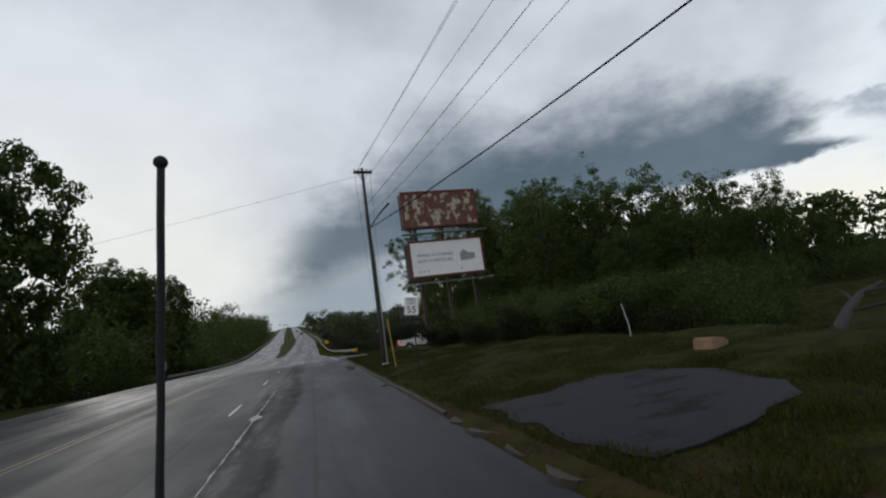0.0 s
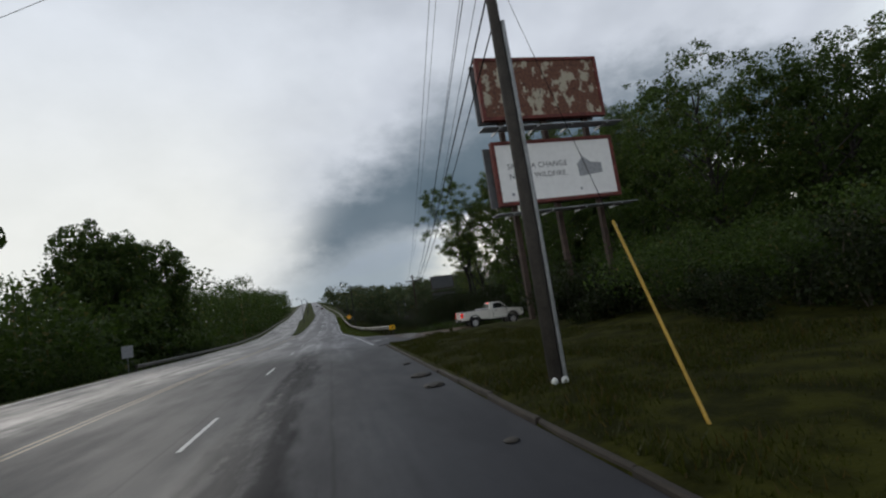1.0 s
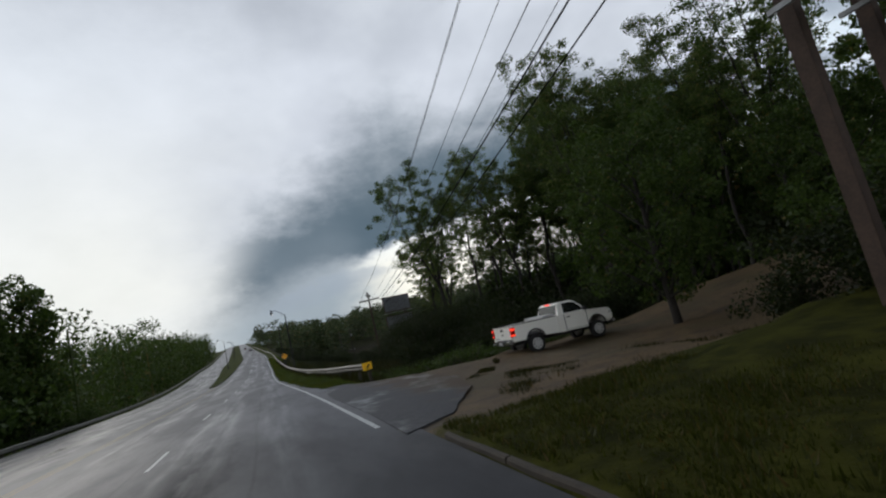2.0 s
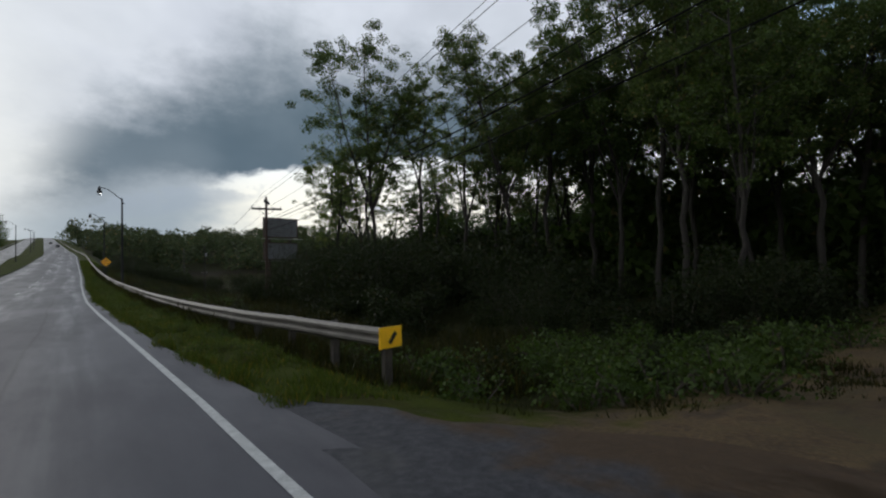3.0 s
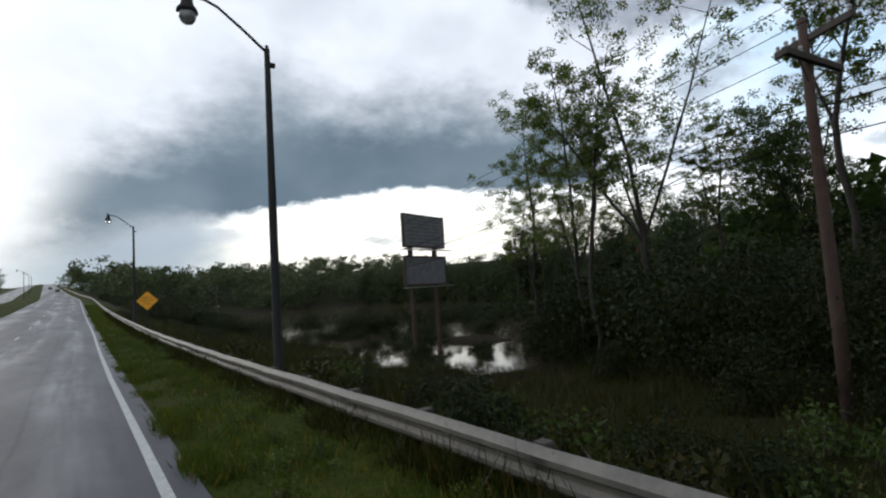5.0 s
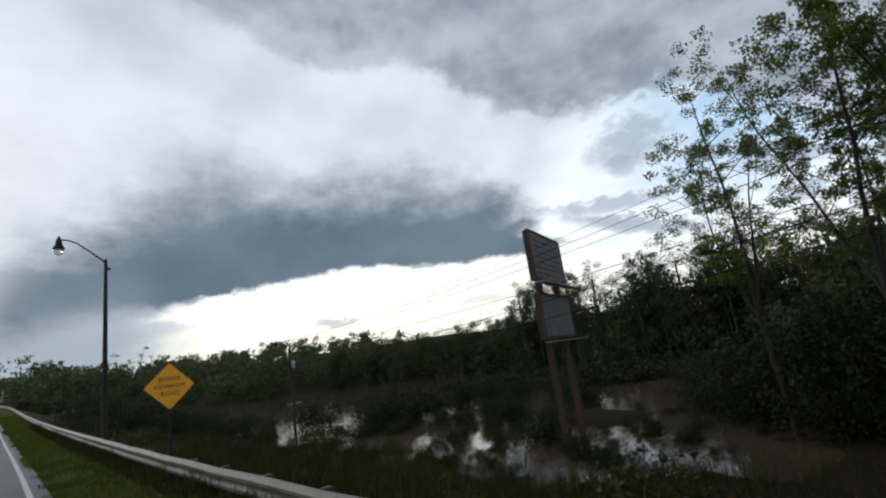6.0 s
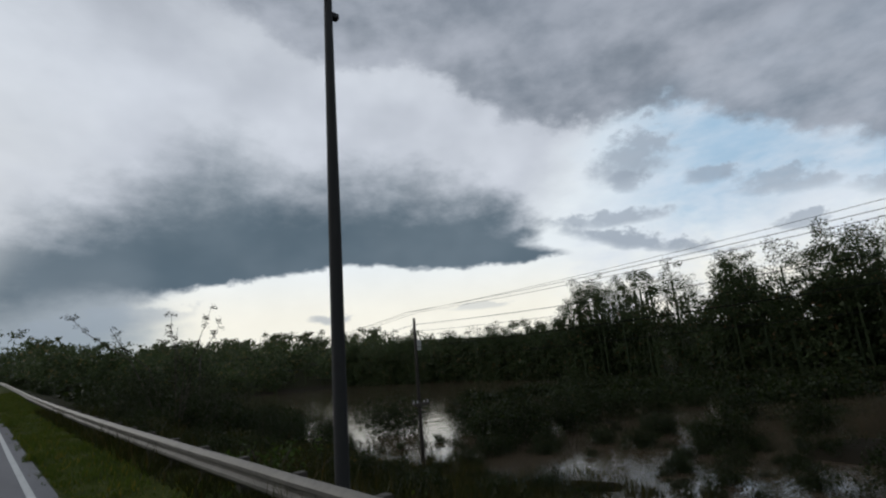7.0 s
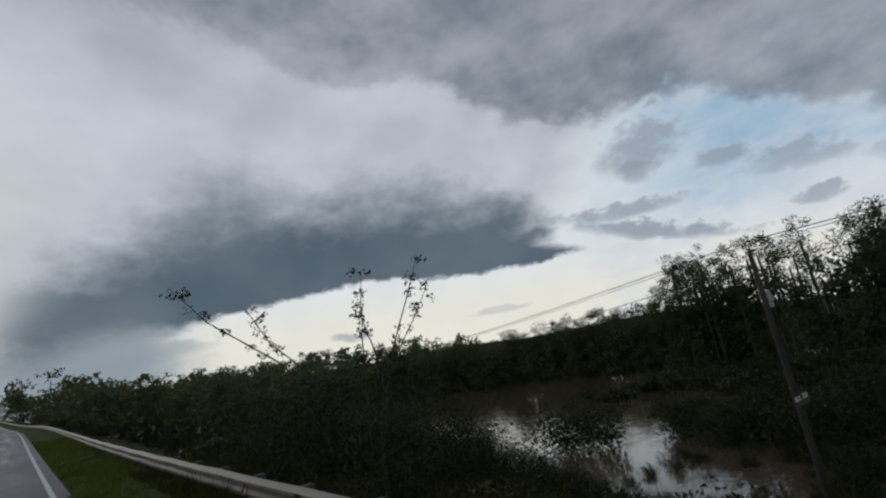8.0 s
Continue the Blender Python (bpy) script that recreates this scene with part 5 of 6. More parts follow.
def forks(rng, h, crown_r, fork, leaders):
    """A stem that divides into rising leaders, each with side boughs and leafy twigs."""
    tubes, clumps, rads = [], [], []
    tr = 0.0065 * h + 0.03
    lean = rng.normal(size=2) * 0.012 * h
    stem = [np.array([lean[0] * (k / 5) ** 2, lean[1] * (k / 5) ** 2, h * fork * k / 5]) + (rng.normal(size=3) * 0.006 * h if 0 < k < 5 else 0) for k in range(6)]
    tubes.append((stem, [tr * (1.35, 1.05, 1.0, 0.95, 0.9, 0.82)[k] for k in range(6)]))
    for i in range(leaders):
        a = i * math.tau / leaders + rng.normal() * 0.4
        out = 0.10 if i == 0 else 0.22 + 0.30 * rng.random()
        ln = h * (1 - fork) * (0.97 if i == 0 else 0.62 + 0.28 * rng.random())
        p = stem[-1] - np.array([0, 0, h * fork * 0.12 * i / leaders])
        d = np.array([math.cos(a) * math.sin(out), math.sin(a) * math.sin(out), math.cos(out)])
        lead = [p]
        for k in range(7):
            d = d + rng.normal(size=3) * 0.07 + np.array([0, 0, 0.04])
            d /= np.linalg.norm(d)
            lead.append(lead[-1] + d * ln / 7)
        r0 = tr * (0.72 if i == 0 else 0.5)
        tubes.append((lead, [r0 * (1 - 0.125 * k) + 0.008 for k in range(8)]))
        for j in range(11):
            f = 0.14 + 0.84 * (j + 0.7 * rng.random()) / 11
            k = min(int(f * 7), 6)
            q = lead[k] + (lead[k + 1] - lead[k]) * (f * 7 - k)
            b = j * 2.4 + i + rng.normal() * 0.4
            size = crown_r * (0.35 + 0.5 * math.sin(math.pi * (0.12 + 0.80 * f))) * (0.55 + 0.6 * rng.random())
            up = 0.35 + 0.6 * rng.random()
            g = np.array([math.cos(b), math.sin(b), up])
            g /= np.linalg.norm(g)
            wide = math.hypot(*(q + g * size)[:2])
            if wide > 1.15 * crown_r:
                size *= max(1 - (wide - 1.15 * crown_r) / size, 0.3)
            e = q + g * size + np.array([0, 0, 0.06 * size])
            mid = q + g * size * 0.5 + rng.normal(size=3) * 0.05 * size
            rb = r0 * 0.32 * (1 - 0.6 * f) + 0.008
            tubes.append(([q, mid, e], [rb, rb * 0.6, rb * 0.2]))
            for w in range(5):
                t = 0.35 + 0.65 * (w + rng.random()) / 5
                c0 = q + (e - q) * t
                c1 = c0 + rng.normal(size=3) * size * 0.22 + np.array([0, 0, 0.08 * size])
                tubes.append(([c0, c1], [rb * 0.35, rb * 0.1]))
                clumps.append(c1)
                rads.append(crown_r * (0.075 + 0.075 * rng.random()))
            clumps.append(e)
            rads.append(crown_r * (0.10 + 0.07 * rng.random()))
        for w in range(4):
            clumps.append(lead[-1] + rng.normal(size=3) * crown_r * 0.10 - np.array([0, 0, crown_r * 0.10 * w]))
            rads.append(crown_r * 0.11)
    return tubes, clumps, rads


def lobes(rng, h, crown_r, crown_base, n):
    """A full crown of rounded leafy lobes carried by boughs."""
    tubes, clumps, rads = [], [], []
    tr = 0.012 * h + 0.05
    stem = [np.array([0.10 * math.sin(k * 1.3), 0.08 * math.cos(k * 1.7), h * 0.85 * k / 6]) for k in range(7)]
    tubes.append((stem, [tr * (1.3 - 0.18 * k) for k in range(7)]))
    mid, half = h * (0.5 + 0.5 * crown_base), h * (0.5 - 0.5 * crown_base)
    for i in range(n):
        z = -0.92 + 1.84 * (i + 0.5) / n
        a = i * 2.39996 + rng.normal() * 0.25
        flat_r = math.sqrt(max(1 - z * z, 0.06))
        k = 0.62 + 0.24 * rng.random()
        c = np.array([crown_r * flat_r * k * math.cos(a), crown_r * flat_r * k * math.sin(a), mid + half * z * 0.84])
        r = crown_r * (0.24 + 0.16 * rng.random())
        q = np.array([0, 0, max(c[2] - 0.75 * crown_r * flat_r, h * 0.12)])
        tubes.append(([q, (q + c) / 2 + rng.normal(size=3) * 0.04 * crown_r, c], [tr * 0.32, tr * 0.2, tr * 0.07]))
        clumps.append(c)
        rads.append(r)
        for w in range(7):
            d = rng.normal(size=3) * np.array([1, 1, 0.8])
            d /= np.linalg.norm(d)
            clumps.append(c + d * r * 0.95)
            rads.append(r * (0.24 + 0.26 * rng.random()))
    return tubes, clumps, rads


def tree(name, seed, h, crown_r, crown_base, n_limb, n_leaf, leaf, mat, label, style):
    rng = np.random.default_rng(seed)
    root = thing(name, 0, 0, -500, label, "tree")
    tubes, clumps, rads = (lobes if style == "lobe" else forks)(rng, h, crown_r, crown_base, n_limb)
    bm = bmesh.new()
    for pts, rr in tubes:
        tube(bm, pts, rr, 7 if len(pts) > 3 else 4 if len(pts) > 2 else 3, caps=False)
    part("trunk", bm, BARK, root, smooth_faces=True)
    v, f = leaf_cloud(clumps, rads, n_leaf, leaf, rng, 0.8 if style == "lobe" else 0.7, 0.30 if style == "lobe" else 0.45)
    mesh_obj("crown", v, f, mat, parent=root)
    return root


def bush(seed, w, h, n_leaf, leaf, mat, label, name="bush", stems=7):
    rng = np.random.default_rng(seed)
    root = thing(name, 0, 0, -500, label, "bush")
    bm = bmesh.new()
    cl, rd = [], []
    for i in range(stems):
        a, t = rng.random() * math.tau, rng.random()
        e = np.array([math.cos(a) * w * 0.5 * t, math.sin(a) * w * 0.5 * t, h * (0.45 + 0.5 * rng.random()) * (1 - 0.35 * t)])
        b = np.array([e[0] * 0.25, e[1] * 0.25, -0.2])
        tube(bm, [b, (b + e) / 2 + rng.normal(size=3) * 0.06 * w, e], [0.03, 0.02, 0.008], 4, caps=False)
        for j in range(4):
            cl.append(b + (e - b) * (0.3 + 0.7 * rng.random()) + rng.normal(size=3) * 0.13 * w * np.array([1, 1, 0.5]))
            rd.append(w * (0.12 + 0.12 * rng.random()))
        cl.append(e)
        rd.append(w * 0.15)
    part("woody_base", bm, TWIG, root)["kind"] = "stuff"
    v, f = leaf_cloud(cl, rd, n_leaf, leaf, rng, 0.8)
    v[:, 2] = np.maximum(v[:, 2], -0.1)
    mesh_obj("foliage", v, f, mat, parent=root)
    return root


def woods(name, spots, mat, seed, label, leaf=0.8, per=260):
    """Far trees that nobody could count, as one mesh of leaf clumps with trunks."""
    rng = np.random.default_rng(seed)
    V, F, n0 = [], [], 0
    for x, y, z, h, r, pine in spots:
        n = 17 if pine else 20
        t = (np.arange(n) + rng.random(n)) / n if pine else rng.random(n)
        prof = (0.35 + 0.65 * np.sin(np.pi * (0.15 + 0.8 * t))) if not pine else (0.22 + 0.80 * np.sin(np.pi * (0.16 + 0.74 * t)))
        base = 0.45 + 0.13 * rng.random() if pine else 0.06
        a = rng.random(n) * math.tau
        rr = r * prof * (0.35 + 0.65 * rng.random(n) if pine else np.sqrt(rng.random(n)))
        c = np.stack([x + rr * np.cos(a), y + rr * np.sin(a), z + h * (base + (0.97 - base) * t)], 1)
        size = r * (0.30 + 0.26 * rng.random(n)) if pine else np.full(n, r * 0.40)
        v, f = leaf_cloud(c, size, per, leaf * (0.8 + 0.4 * rng.random()), rng, 0.78 if pine else 0.7)
        V.append(v)
        F += (f + n0).tolist()
        n0 += len(v)
        w = 0.006 * h
        tv = np.array([(x + w * dx, y + w * dy, z + hz) for hz in (-1, h * 0.8) for dx, dy in ((-1, -1), (1, -1), (1, 1), (-1, 1))])
        V.append(tv)
        F += (np.array([(0, 1, 5, 4), (1, 2, 6, 5), (2, 3, 7, 6), (3, 0, 4, 7)]) + n0).tolist()
        n0 += 8
    ob = mesh_obj(name, np.concatenate(V), F, mat)
    return tagged(ob, label, "woods", kind="stuff")


def place(src, x, y, scale=1.0, turn=0.0, sink=0.1, lean=0.0, dz=None):
    z = float(land(x, y)) - sink if dz is None else dz
    c = copy_thing(src, pose(x, y, z, lean, 0, turn))
    c.scale = (scale, scale, scale)
    return c


trnd = random.Random(21)
OAK = [tree("tree", 100 + k, 17, 4.4, 0.34, 4, 15000, 0.086, LEAF, "tall dark green broadleaf tree in full leaf", "fork") for k in range(3)]
ASH = [tree("tree", 120 + k, 22, 4.6, 0.30, 3 + k % 2, 20000, 0.076, LEAF_LIGHT, "tall forked tree with thin light green foliage", "fork") for k in range(3)]
GROVE = [tree("tree", 130 + k, 22, 5.0, 0.36, 4, 34000, 0.084, LEAF_MID, "tall broad tree with fine dense grey-green foliage", "fork") for k in range(2)]
THIN = [tree("tree", 140 + k, 21, 3.2, 0.52, 2, 8500, 0.082, LEAF_LIGHT, "thin bare-stemmed tree with sparse leaves at the top", "fork") for k in range(3)]
BUSH = [bush(200 + k, 3.2, 2.4, 3200, 0.062, LEAF_BUSH_SHADED, "dense dark green shrub in the undergrowth") for k in range(3)]
FARBUSH = [bush(210 + k, 3.2, 2.4, 1150, 0.100, LEAF_BUSH_SHADED, "dark shrub on the marshy bank") for k in range(4)]
WEED = [bush(220 + k, 1.5, 0.7, 680, 0.040, DULLGRASS if k % 2 else LEAF, "low leafy weeds on the bank", "weeds", 9) for k in range(4)]
VERGE = [bush(230 + k, 1.6, 0.75, 640, 0.043, LEAF_LIGHT if k else GRASS, "low bright green leafy weeds on the verge", "weeds", 9) for k in range(2)]
FULL = [tree("tree", 160 + k, 15, 5.4, 0.10, 30, 21000, 0.122, LEAF, "broad dense dark green tree", "lobe") for k in range(2)]
DENSE = [tree("tree", 170 + k, 15, 5.6, 0.04, 34, 30000, 0.165, LEAF, "broad dense dark green tree", "lobe") for k in range(2)]
NEAR = [bush(280 + k, 6.0, 5.0, 9500, 0.054, LEAF_BUSH_SHADED, "tall tangled dark thicket", "thicket", 16) for k in range(2)]
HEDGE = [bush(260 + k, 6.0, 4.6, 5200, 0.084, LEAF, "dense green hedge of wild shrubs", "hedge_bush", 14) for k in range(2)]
THICKET = [bush(240 + k, 6.0, 5.0, 3800, 0.118, LEAF_BUSH_SHADED, "tall tangled dark thicket", "thicket", 14) for k in range(3)]


def in_wood(x, y, margin=2.5):
    """Whether tall growth belongs here: the wood ends on a slanting edge before the flood."""
    return x - margin > max(1.0 * (y - 97.2), 0.74 * (y - 87.2), 0)


# wood on the right: the trees of its edge, from the turning place to the flood
for kind, k, x, y, h in ((GROVE, 0, 22.4, 97.6, 23.5), (ASH, 0, 27.2, 90.6, 22.5), (GROVE, 1, 26.5, 84.5, 22.0), (GROVE, 0, 27.5, 71.5, 24.0), (ASH, 1, 30.3, 115.0, 27.0), (ASH, 2, 29.0, 119.6, 22.0),
                         (THIN, 0, 28.0, 118.0, 20.0), (ASH, 0, 30.5, 125.2, 20.5), (THIN, 2, 25.0, 103.0, 18.0), (THIN, 1, 28.0, 98.0, 22.0), (OAK, 2, 24.0, 67.5, 16.5), (GROVE, 1, 30.2, 66.0, 19.5),
                         (GROVE, 1, 34.5, 65.5, 22.0), (OAK, 1, 32.0, 59.0, 19.0), (ASH, 0, 37.0, 70.0, 23.0), (OAK, 0, 31.0, 78.0, 22.0), (GROVE, 0, 33.5, 82.0, 24.0), (THIN, 2, 29.0, 74.0, 22.0), (THIN, 0, 30.5, 84.0, 22.0),
                         (OAK, 2, 35.0, 107.5, 16.0), (OAK, 0, 39.0, 110.5, 17.0), (THIN, 1, 33.0, 111.5, 15.0), (THIN, 2, 32.0, 101.0, 19.0),
                         (GROVE, 1, 34.5, 74.5, 23.0), (GROVE, 0, 39.0, 77.5, 24.0), (GROVE, 1, 41.0, 84.0, 24.0), (OAK, 2, 45.0, 73.0, 26.0), (OAK, 0, 38.5, 88.5, 22.0), (OAK, 1, 33.0, 70.5, 20.0)):
    place(kind[k], x, y, h / (17 if kind is OAK else 21 if kind is THIN else 22), x * 37 + y * 11)
for k in range(16):
    y = 60 + 34 * trnd.random()
    x = 32 + 20 * trnd.random()
    if (y > 80 and 1.38 < x / (y - 77) < 1.8) or 0.455 < x / (y + 1) < 0.515:
        continue
    kind = trnd.choice([OAK, ASH, THIN, THIN])
    place(kind[k % 3], x, y, (0.82 + 0.2 * trnd.random()) * (1.2 if kind is OAK else 1.0), trnd.random() * 360)
for k in range(14):
    y = 44 + 18 * trnd.random()
    kind = trnd.choice([OAK, ASH, THIN])
    x = 30 + 20 * trnd.random()
    place(kind[k % 3], x, y, (0.75 + 0.25 * trnd.random()) * (1.2 if kind is OAK else 0.85) * (1.0 if x < 33 else 0.68), trnd.random() * 360)
for k in range(44):
    y = 64 + 62 * trnd.random()
    x = np.interp(y, [63, 80, 100, 112, 125], [14.5, 13.5, 16.5, 22, 30]) + 13 * trnd.random() ** 1.2
    if in_wood(x, y):
        place(NEAR[k % 2] if x < 20 else THICKET[k % 3], x, y, (0.95 if 78 < y < 112 else 0.62) + 0.34 * trnd.random(), trnd.random() * 360)
for k in range(12):
    y = 84 + 20 * trnd.random()
    x = np.interp(y, [84, 100, 108], [13.5, 15.5, 19]) + 4 * trnd.random()
    if in_wood(x, y):
        place(NEAR[k % 2], x, y, 0.9 + 0.3 * trnd.random(), trnd.random() * 360)
for x, y, sc in ((31.5, 121.0, 1.5), (34.5, 124.5, 1.5), (29.5, 114.5, 1.4), (38.0, 122.0, 1.6), (33.0, 117.0, 1.6), (26.5, 109.5, 1.35), (24.0, 106.0, 1.3), (42.0, 126.0, 1.5)):
    place(THICKET[int(x) % 3], x, y, sc, x * 70)
for x, y, sc in ((35.0, 94.5, 1.75), (38.5, 97.5, 1.8), (36.0, 101.5, 1.7), (40.5, 103.5, 1.8), (37.0, 106.0, 1.65), (43.0, 99.0, 1.9), (33.0, 104.5, 1.6), (39.0, 91.0, 1.8)):
    place(THICKET[int(x) % 3], x, y, sc, x * 50)
for x, y, sc in ((44.0, 101.0, 0.55), (48.5, 106.5, 0.70), (43.5, 95.0, 0.55), (52.0, 99.0, 0.9), (44.0, 82.5, 0.72), (43.5, 77.0, 0.66), (46.0, 73.0, 0.72)):
    place(FULL[int(x) % 2], x, y, sc, x * 80)
for x, y, sc in ((34.5, 128.5, 0.75), (38.0, 131.0, 0.85), (42.5, 132.5, 0.9), (37.0, 126.5, 0.9), (46.5, 134.5, 0.95), (41.5, 128.5, 0.95), (51.0, 137.0, 0.9)):
    place(THICKET[int(x) % 3], x, y, sc, x * 60, dz=-4.6)
for k in range(18):
    y = 126.5 + 8 * trnd.random()
    x = 21.0 + 12 * trnd.random()
    place(FARBUSH[k % 4], x, y, 0.32 + 0.2 * trnd.random(), trnd.random() * 360, dz=-4.42)
for k in range(11):
    place(THICKET[k % 3], 26 + 20 * trnd.random(), 44 + 20 * trnd.random(), 0.8 + 0.4 * trnd.random(), trnd.random() * 360)
# trees behind the billboard and the bushy bank
for x, y, s, kind in ((15.5, 54, 0.62, 0), (20, 49, 0.52, 1), (23.2, 44, 0.88, 0), (28, 41, 0.86, 1), (33.5, 43, 0.93, 0), (38, 38.5, 0.84, 1), (43, 37, 0.74, 0), (47.0, 35, 0.50, 1), (24.5, 33, 0.46, 1), (30, 32, 0.58, 0), (36, 30.5, 0.50, 1)):
    place(FULL[kind % 2], x, y, s * 1.02, x * 40 + kind * 70)
for x, y in ((31, 27), (36, 29), (41, 27), (46, 31), (51, 28), (21, 21)):
    place(HEDGE[x % 2], x, y, 0.7 + 0.02 * (x % 7), x * 31)
for k in range(26):
    y = 18 + 30 * trnd.random()
    x = np.interp(y, [15, 20, 26, 32, 40, 48], [19, 16.5, 12.8, 11.5, 11.8, 17]) + 7 * trnd.random() ** 1.3
    place(HEDGE[k % 2], x, y, 0.62 + 0.3 * trnd.random(), trnd.random() * 360)
for k in range(22):
    y = 18 + 30 * trnd.random()
    x = np.interp(y, [15, 20, 26, 32, 40, 48], [17, 14.5, 10.5, 8.8, 9.0, 12.5]) + 2 * trnd.random()
    place(BUSH[k % 3], x, y, 0.6 + 0.5 * trnd.random(), trnd.random() * 360)
for k in range(30):
    y = 63 + 58 * trnd.random()
    x = np.interp(y, [63, 80, 100, 112, 125], [11.5, 10, 11.5, 17, 27]) + 6 * trnd.random()
    if in_wood(x, y, 1.5):
        place(BUSH[k % 3], x, y, 0.6 + 0.5 * trnd.random(), trnd.random() * 360)
for k in range(44):
    y = 60.8 + 7 * trnd.random()
    x = 6.2 + 11 * trnd.random()
    place(WEED[2 * (k % 2)], x, y, 0.7 + 0.9 * trnd.random(), trnd.random() * 360)
# leafy weeds between the road edge and the rail
for k in range(150):
    y = 67 + 60 * trnd.random() ** 1.15
    lo, hi = float(pave_r(y)) + 0.35, float(rail_x(y)) - 0.25
    place(VERGE[k % 2], lo + (hi - lo) * trnd.random() ** 0.7, y, 0.20 + 0.28 * trnd.random(), trnd.random() * 360, 0.05)
for k in range(60):
    y = 70 + 75 * trnd.random()
    place(WEED[2 * (k % 2)], float(rail_x(y)) - 0.3 - 0.9 * trnd.random(), y, 0.22 + 0.3 * trnd.random(), trnd.random() * 360)
for k in range(110):
    y = 62 + (50 if k % 3 else 115) * trnd.random()
    x = float(rail_x(y)) + 0.9 + 7 * trnd.random() ** 1.4
    if k % 4:
        place(WEED[k % 4], x, y, 0.7 + 0.9 * trnd.random(), trnd.random() * 360)
    else:
        place(BUSH[k % 3], x, y, 0.28 + 0.3 * trnd.random(), trnd.random() * 360)
# low shrubs on the bank, then the marsh towards the crest
for k in range(70):
    y = 112 + 60 * trnd.random()
    x = float(rail_x(y)) + 5 + np.interp(y, [112, 128, 160, 172], [4, 12, 12, 13]) * trnd.random()
    place(FARBUSH[k % 4], x, y, 0.30 + 0.24 * trnd.random(), trnd.random() * 360)
for k in range(60):
    y = 166 + 120 * trnd.random()
    x = float(rail_x(y)) + 4.5 + np.interp(y, [166, 200, 245, 290], [10, 15, 22, 26]) * trnd.random()
    place(FARBUSH[k % 4], x, y, (0.55 if y < 185 else 0.8) + 0.45 * trnd.random(), trnd.random() * 360)
for k in range(34):
    y = 146 + 28 * trnd.random()
    place(BUSH[k % 3], float(rail_x(y)) + 1.8 + 8 * trnd.random(), y, 0.28 + 0.25 * trnd.random(), trnd.random() * 360)
# shrubs standing in the water
for x, y, s in ((27.4, 138.6, 0.66), (24.6, 134.6, 0.42), (32.0, 162.5, 0.98), (35.6, 165.3, 0.98), (37.8, 161.6, 0.85), (31.6, 177.5, 1.05), (43.4, 163.0, 0.86), (40.1, 155.0, 0.42), (35.2, 148.0, 0.68), (38.4, 153.2, 0.48), (33.8, 168.0, 0.70), (46.5, 151.0, 0.70), (22.2, 171.5, 0.45), (24.5, 160.5, 0.36), (42.0, 145.0, 0.7), (21.8, 152.0, 0.35), (56.0, 158.0, 0.6), (30.5, 143.5, 0.30),
                (26.2, 145.2, 0.36), (27.6, 147.9, 0.30), (32.8, 148.6, 0.36), (34.2, 143.0, 0.42), (27.0, 142.0, 0.34), (34.6, 146.6, 0.36), (30.6, 146.2, 0.34), (36.2, 149.6, 0.42),
                (26.8, 160.2, 0.44), (29.6, 161.6, 0.46), (29.0, 157.5, 0.36), (36.6, 172.0, 0.84), (24.2, 176.0, 0.5), (26.0, 181.0, 0.5), (28.5, 185.0, 0.6), (38.5, 167.5, 0.8), (46.9, 161.9, 0.75), (33.6, 156.1, 0.4), (33.1, 152.9, 0.4), (31.1, 158.4, 0.4), (50.6, 159.2, 0.7)):
    place(THICKET[int(x * 7) % 3], x, y, s, x * 33, dz=-4.7)
POOLS = ((25.5, 151.5, 2.6), (22.0, 136.0, 2.0), (26.2, 156.0, 2.2), (25.0, 166.5, 3.0), (30.0, 141.0, 2.2), (38.0, 145.5, 3.0), (24.0, 137.5, 1.8), (29.5, 151.6, 1.8), (33.5, 159.0, 1.6), (30.0, 181.0, 4.0), (39.0, 175.0, 3.5))
for k in range(130):
    y = 134 + 36 * trnd.random()
    x = 20.5 + 19 * trnd.random() ** 1.2
    if all(math.hypot(x - px, y - py) > pr for px, py, pr in POOLS):
        place(FARBUSH[k % 4], x, y, 0.20 + 0.22 * trnd.random(), trnd.random() * 360, dz=-4.42)
# dark growth on the foot of the bank before the crest
for x, y, s in ((22.5, 183.0, 0.62), (25.0, 187.5, 0.66), (19.5, 178.5, 0.55), (17.5, 174.0, 0.5), (28.0, 191.0, 0.7), (21.0, 189.0, 0.6), (16.0, 180.0, 0.5)):
    place(THICKET[int(x * 3) % 3], x, y, s, x * 47)
for x, y, s in ((15.5, 171.5, 0.70), (17.5, 174.0, 0.72), (14.5, 168.5, 0.50), (17.2, 170.6, 0.48)):
    place(NEAR[int(x) % 2], x, y, s, x * 61)
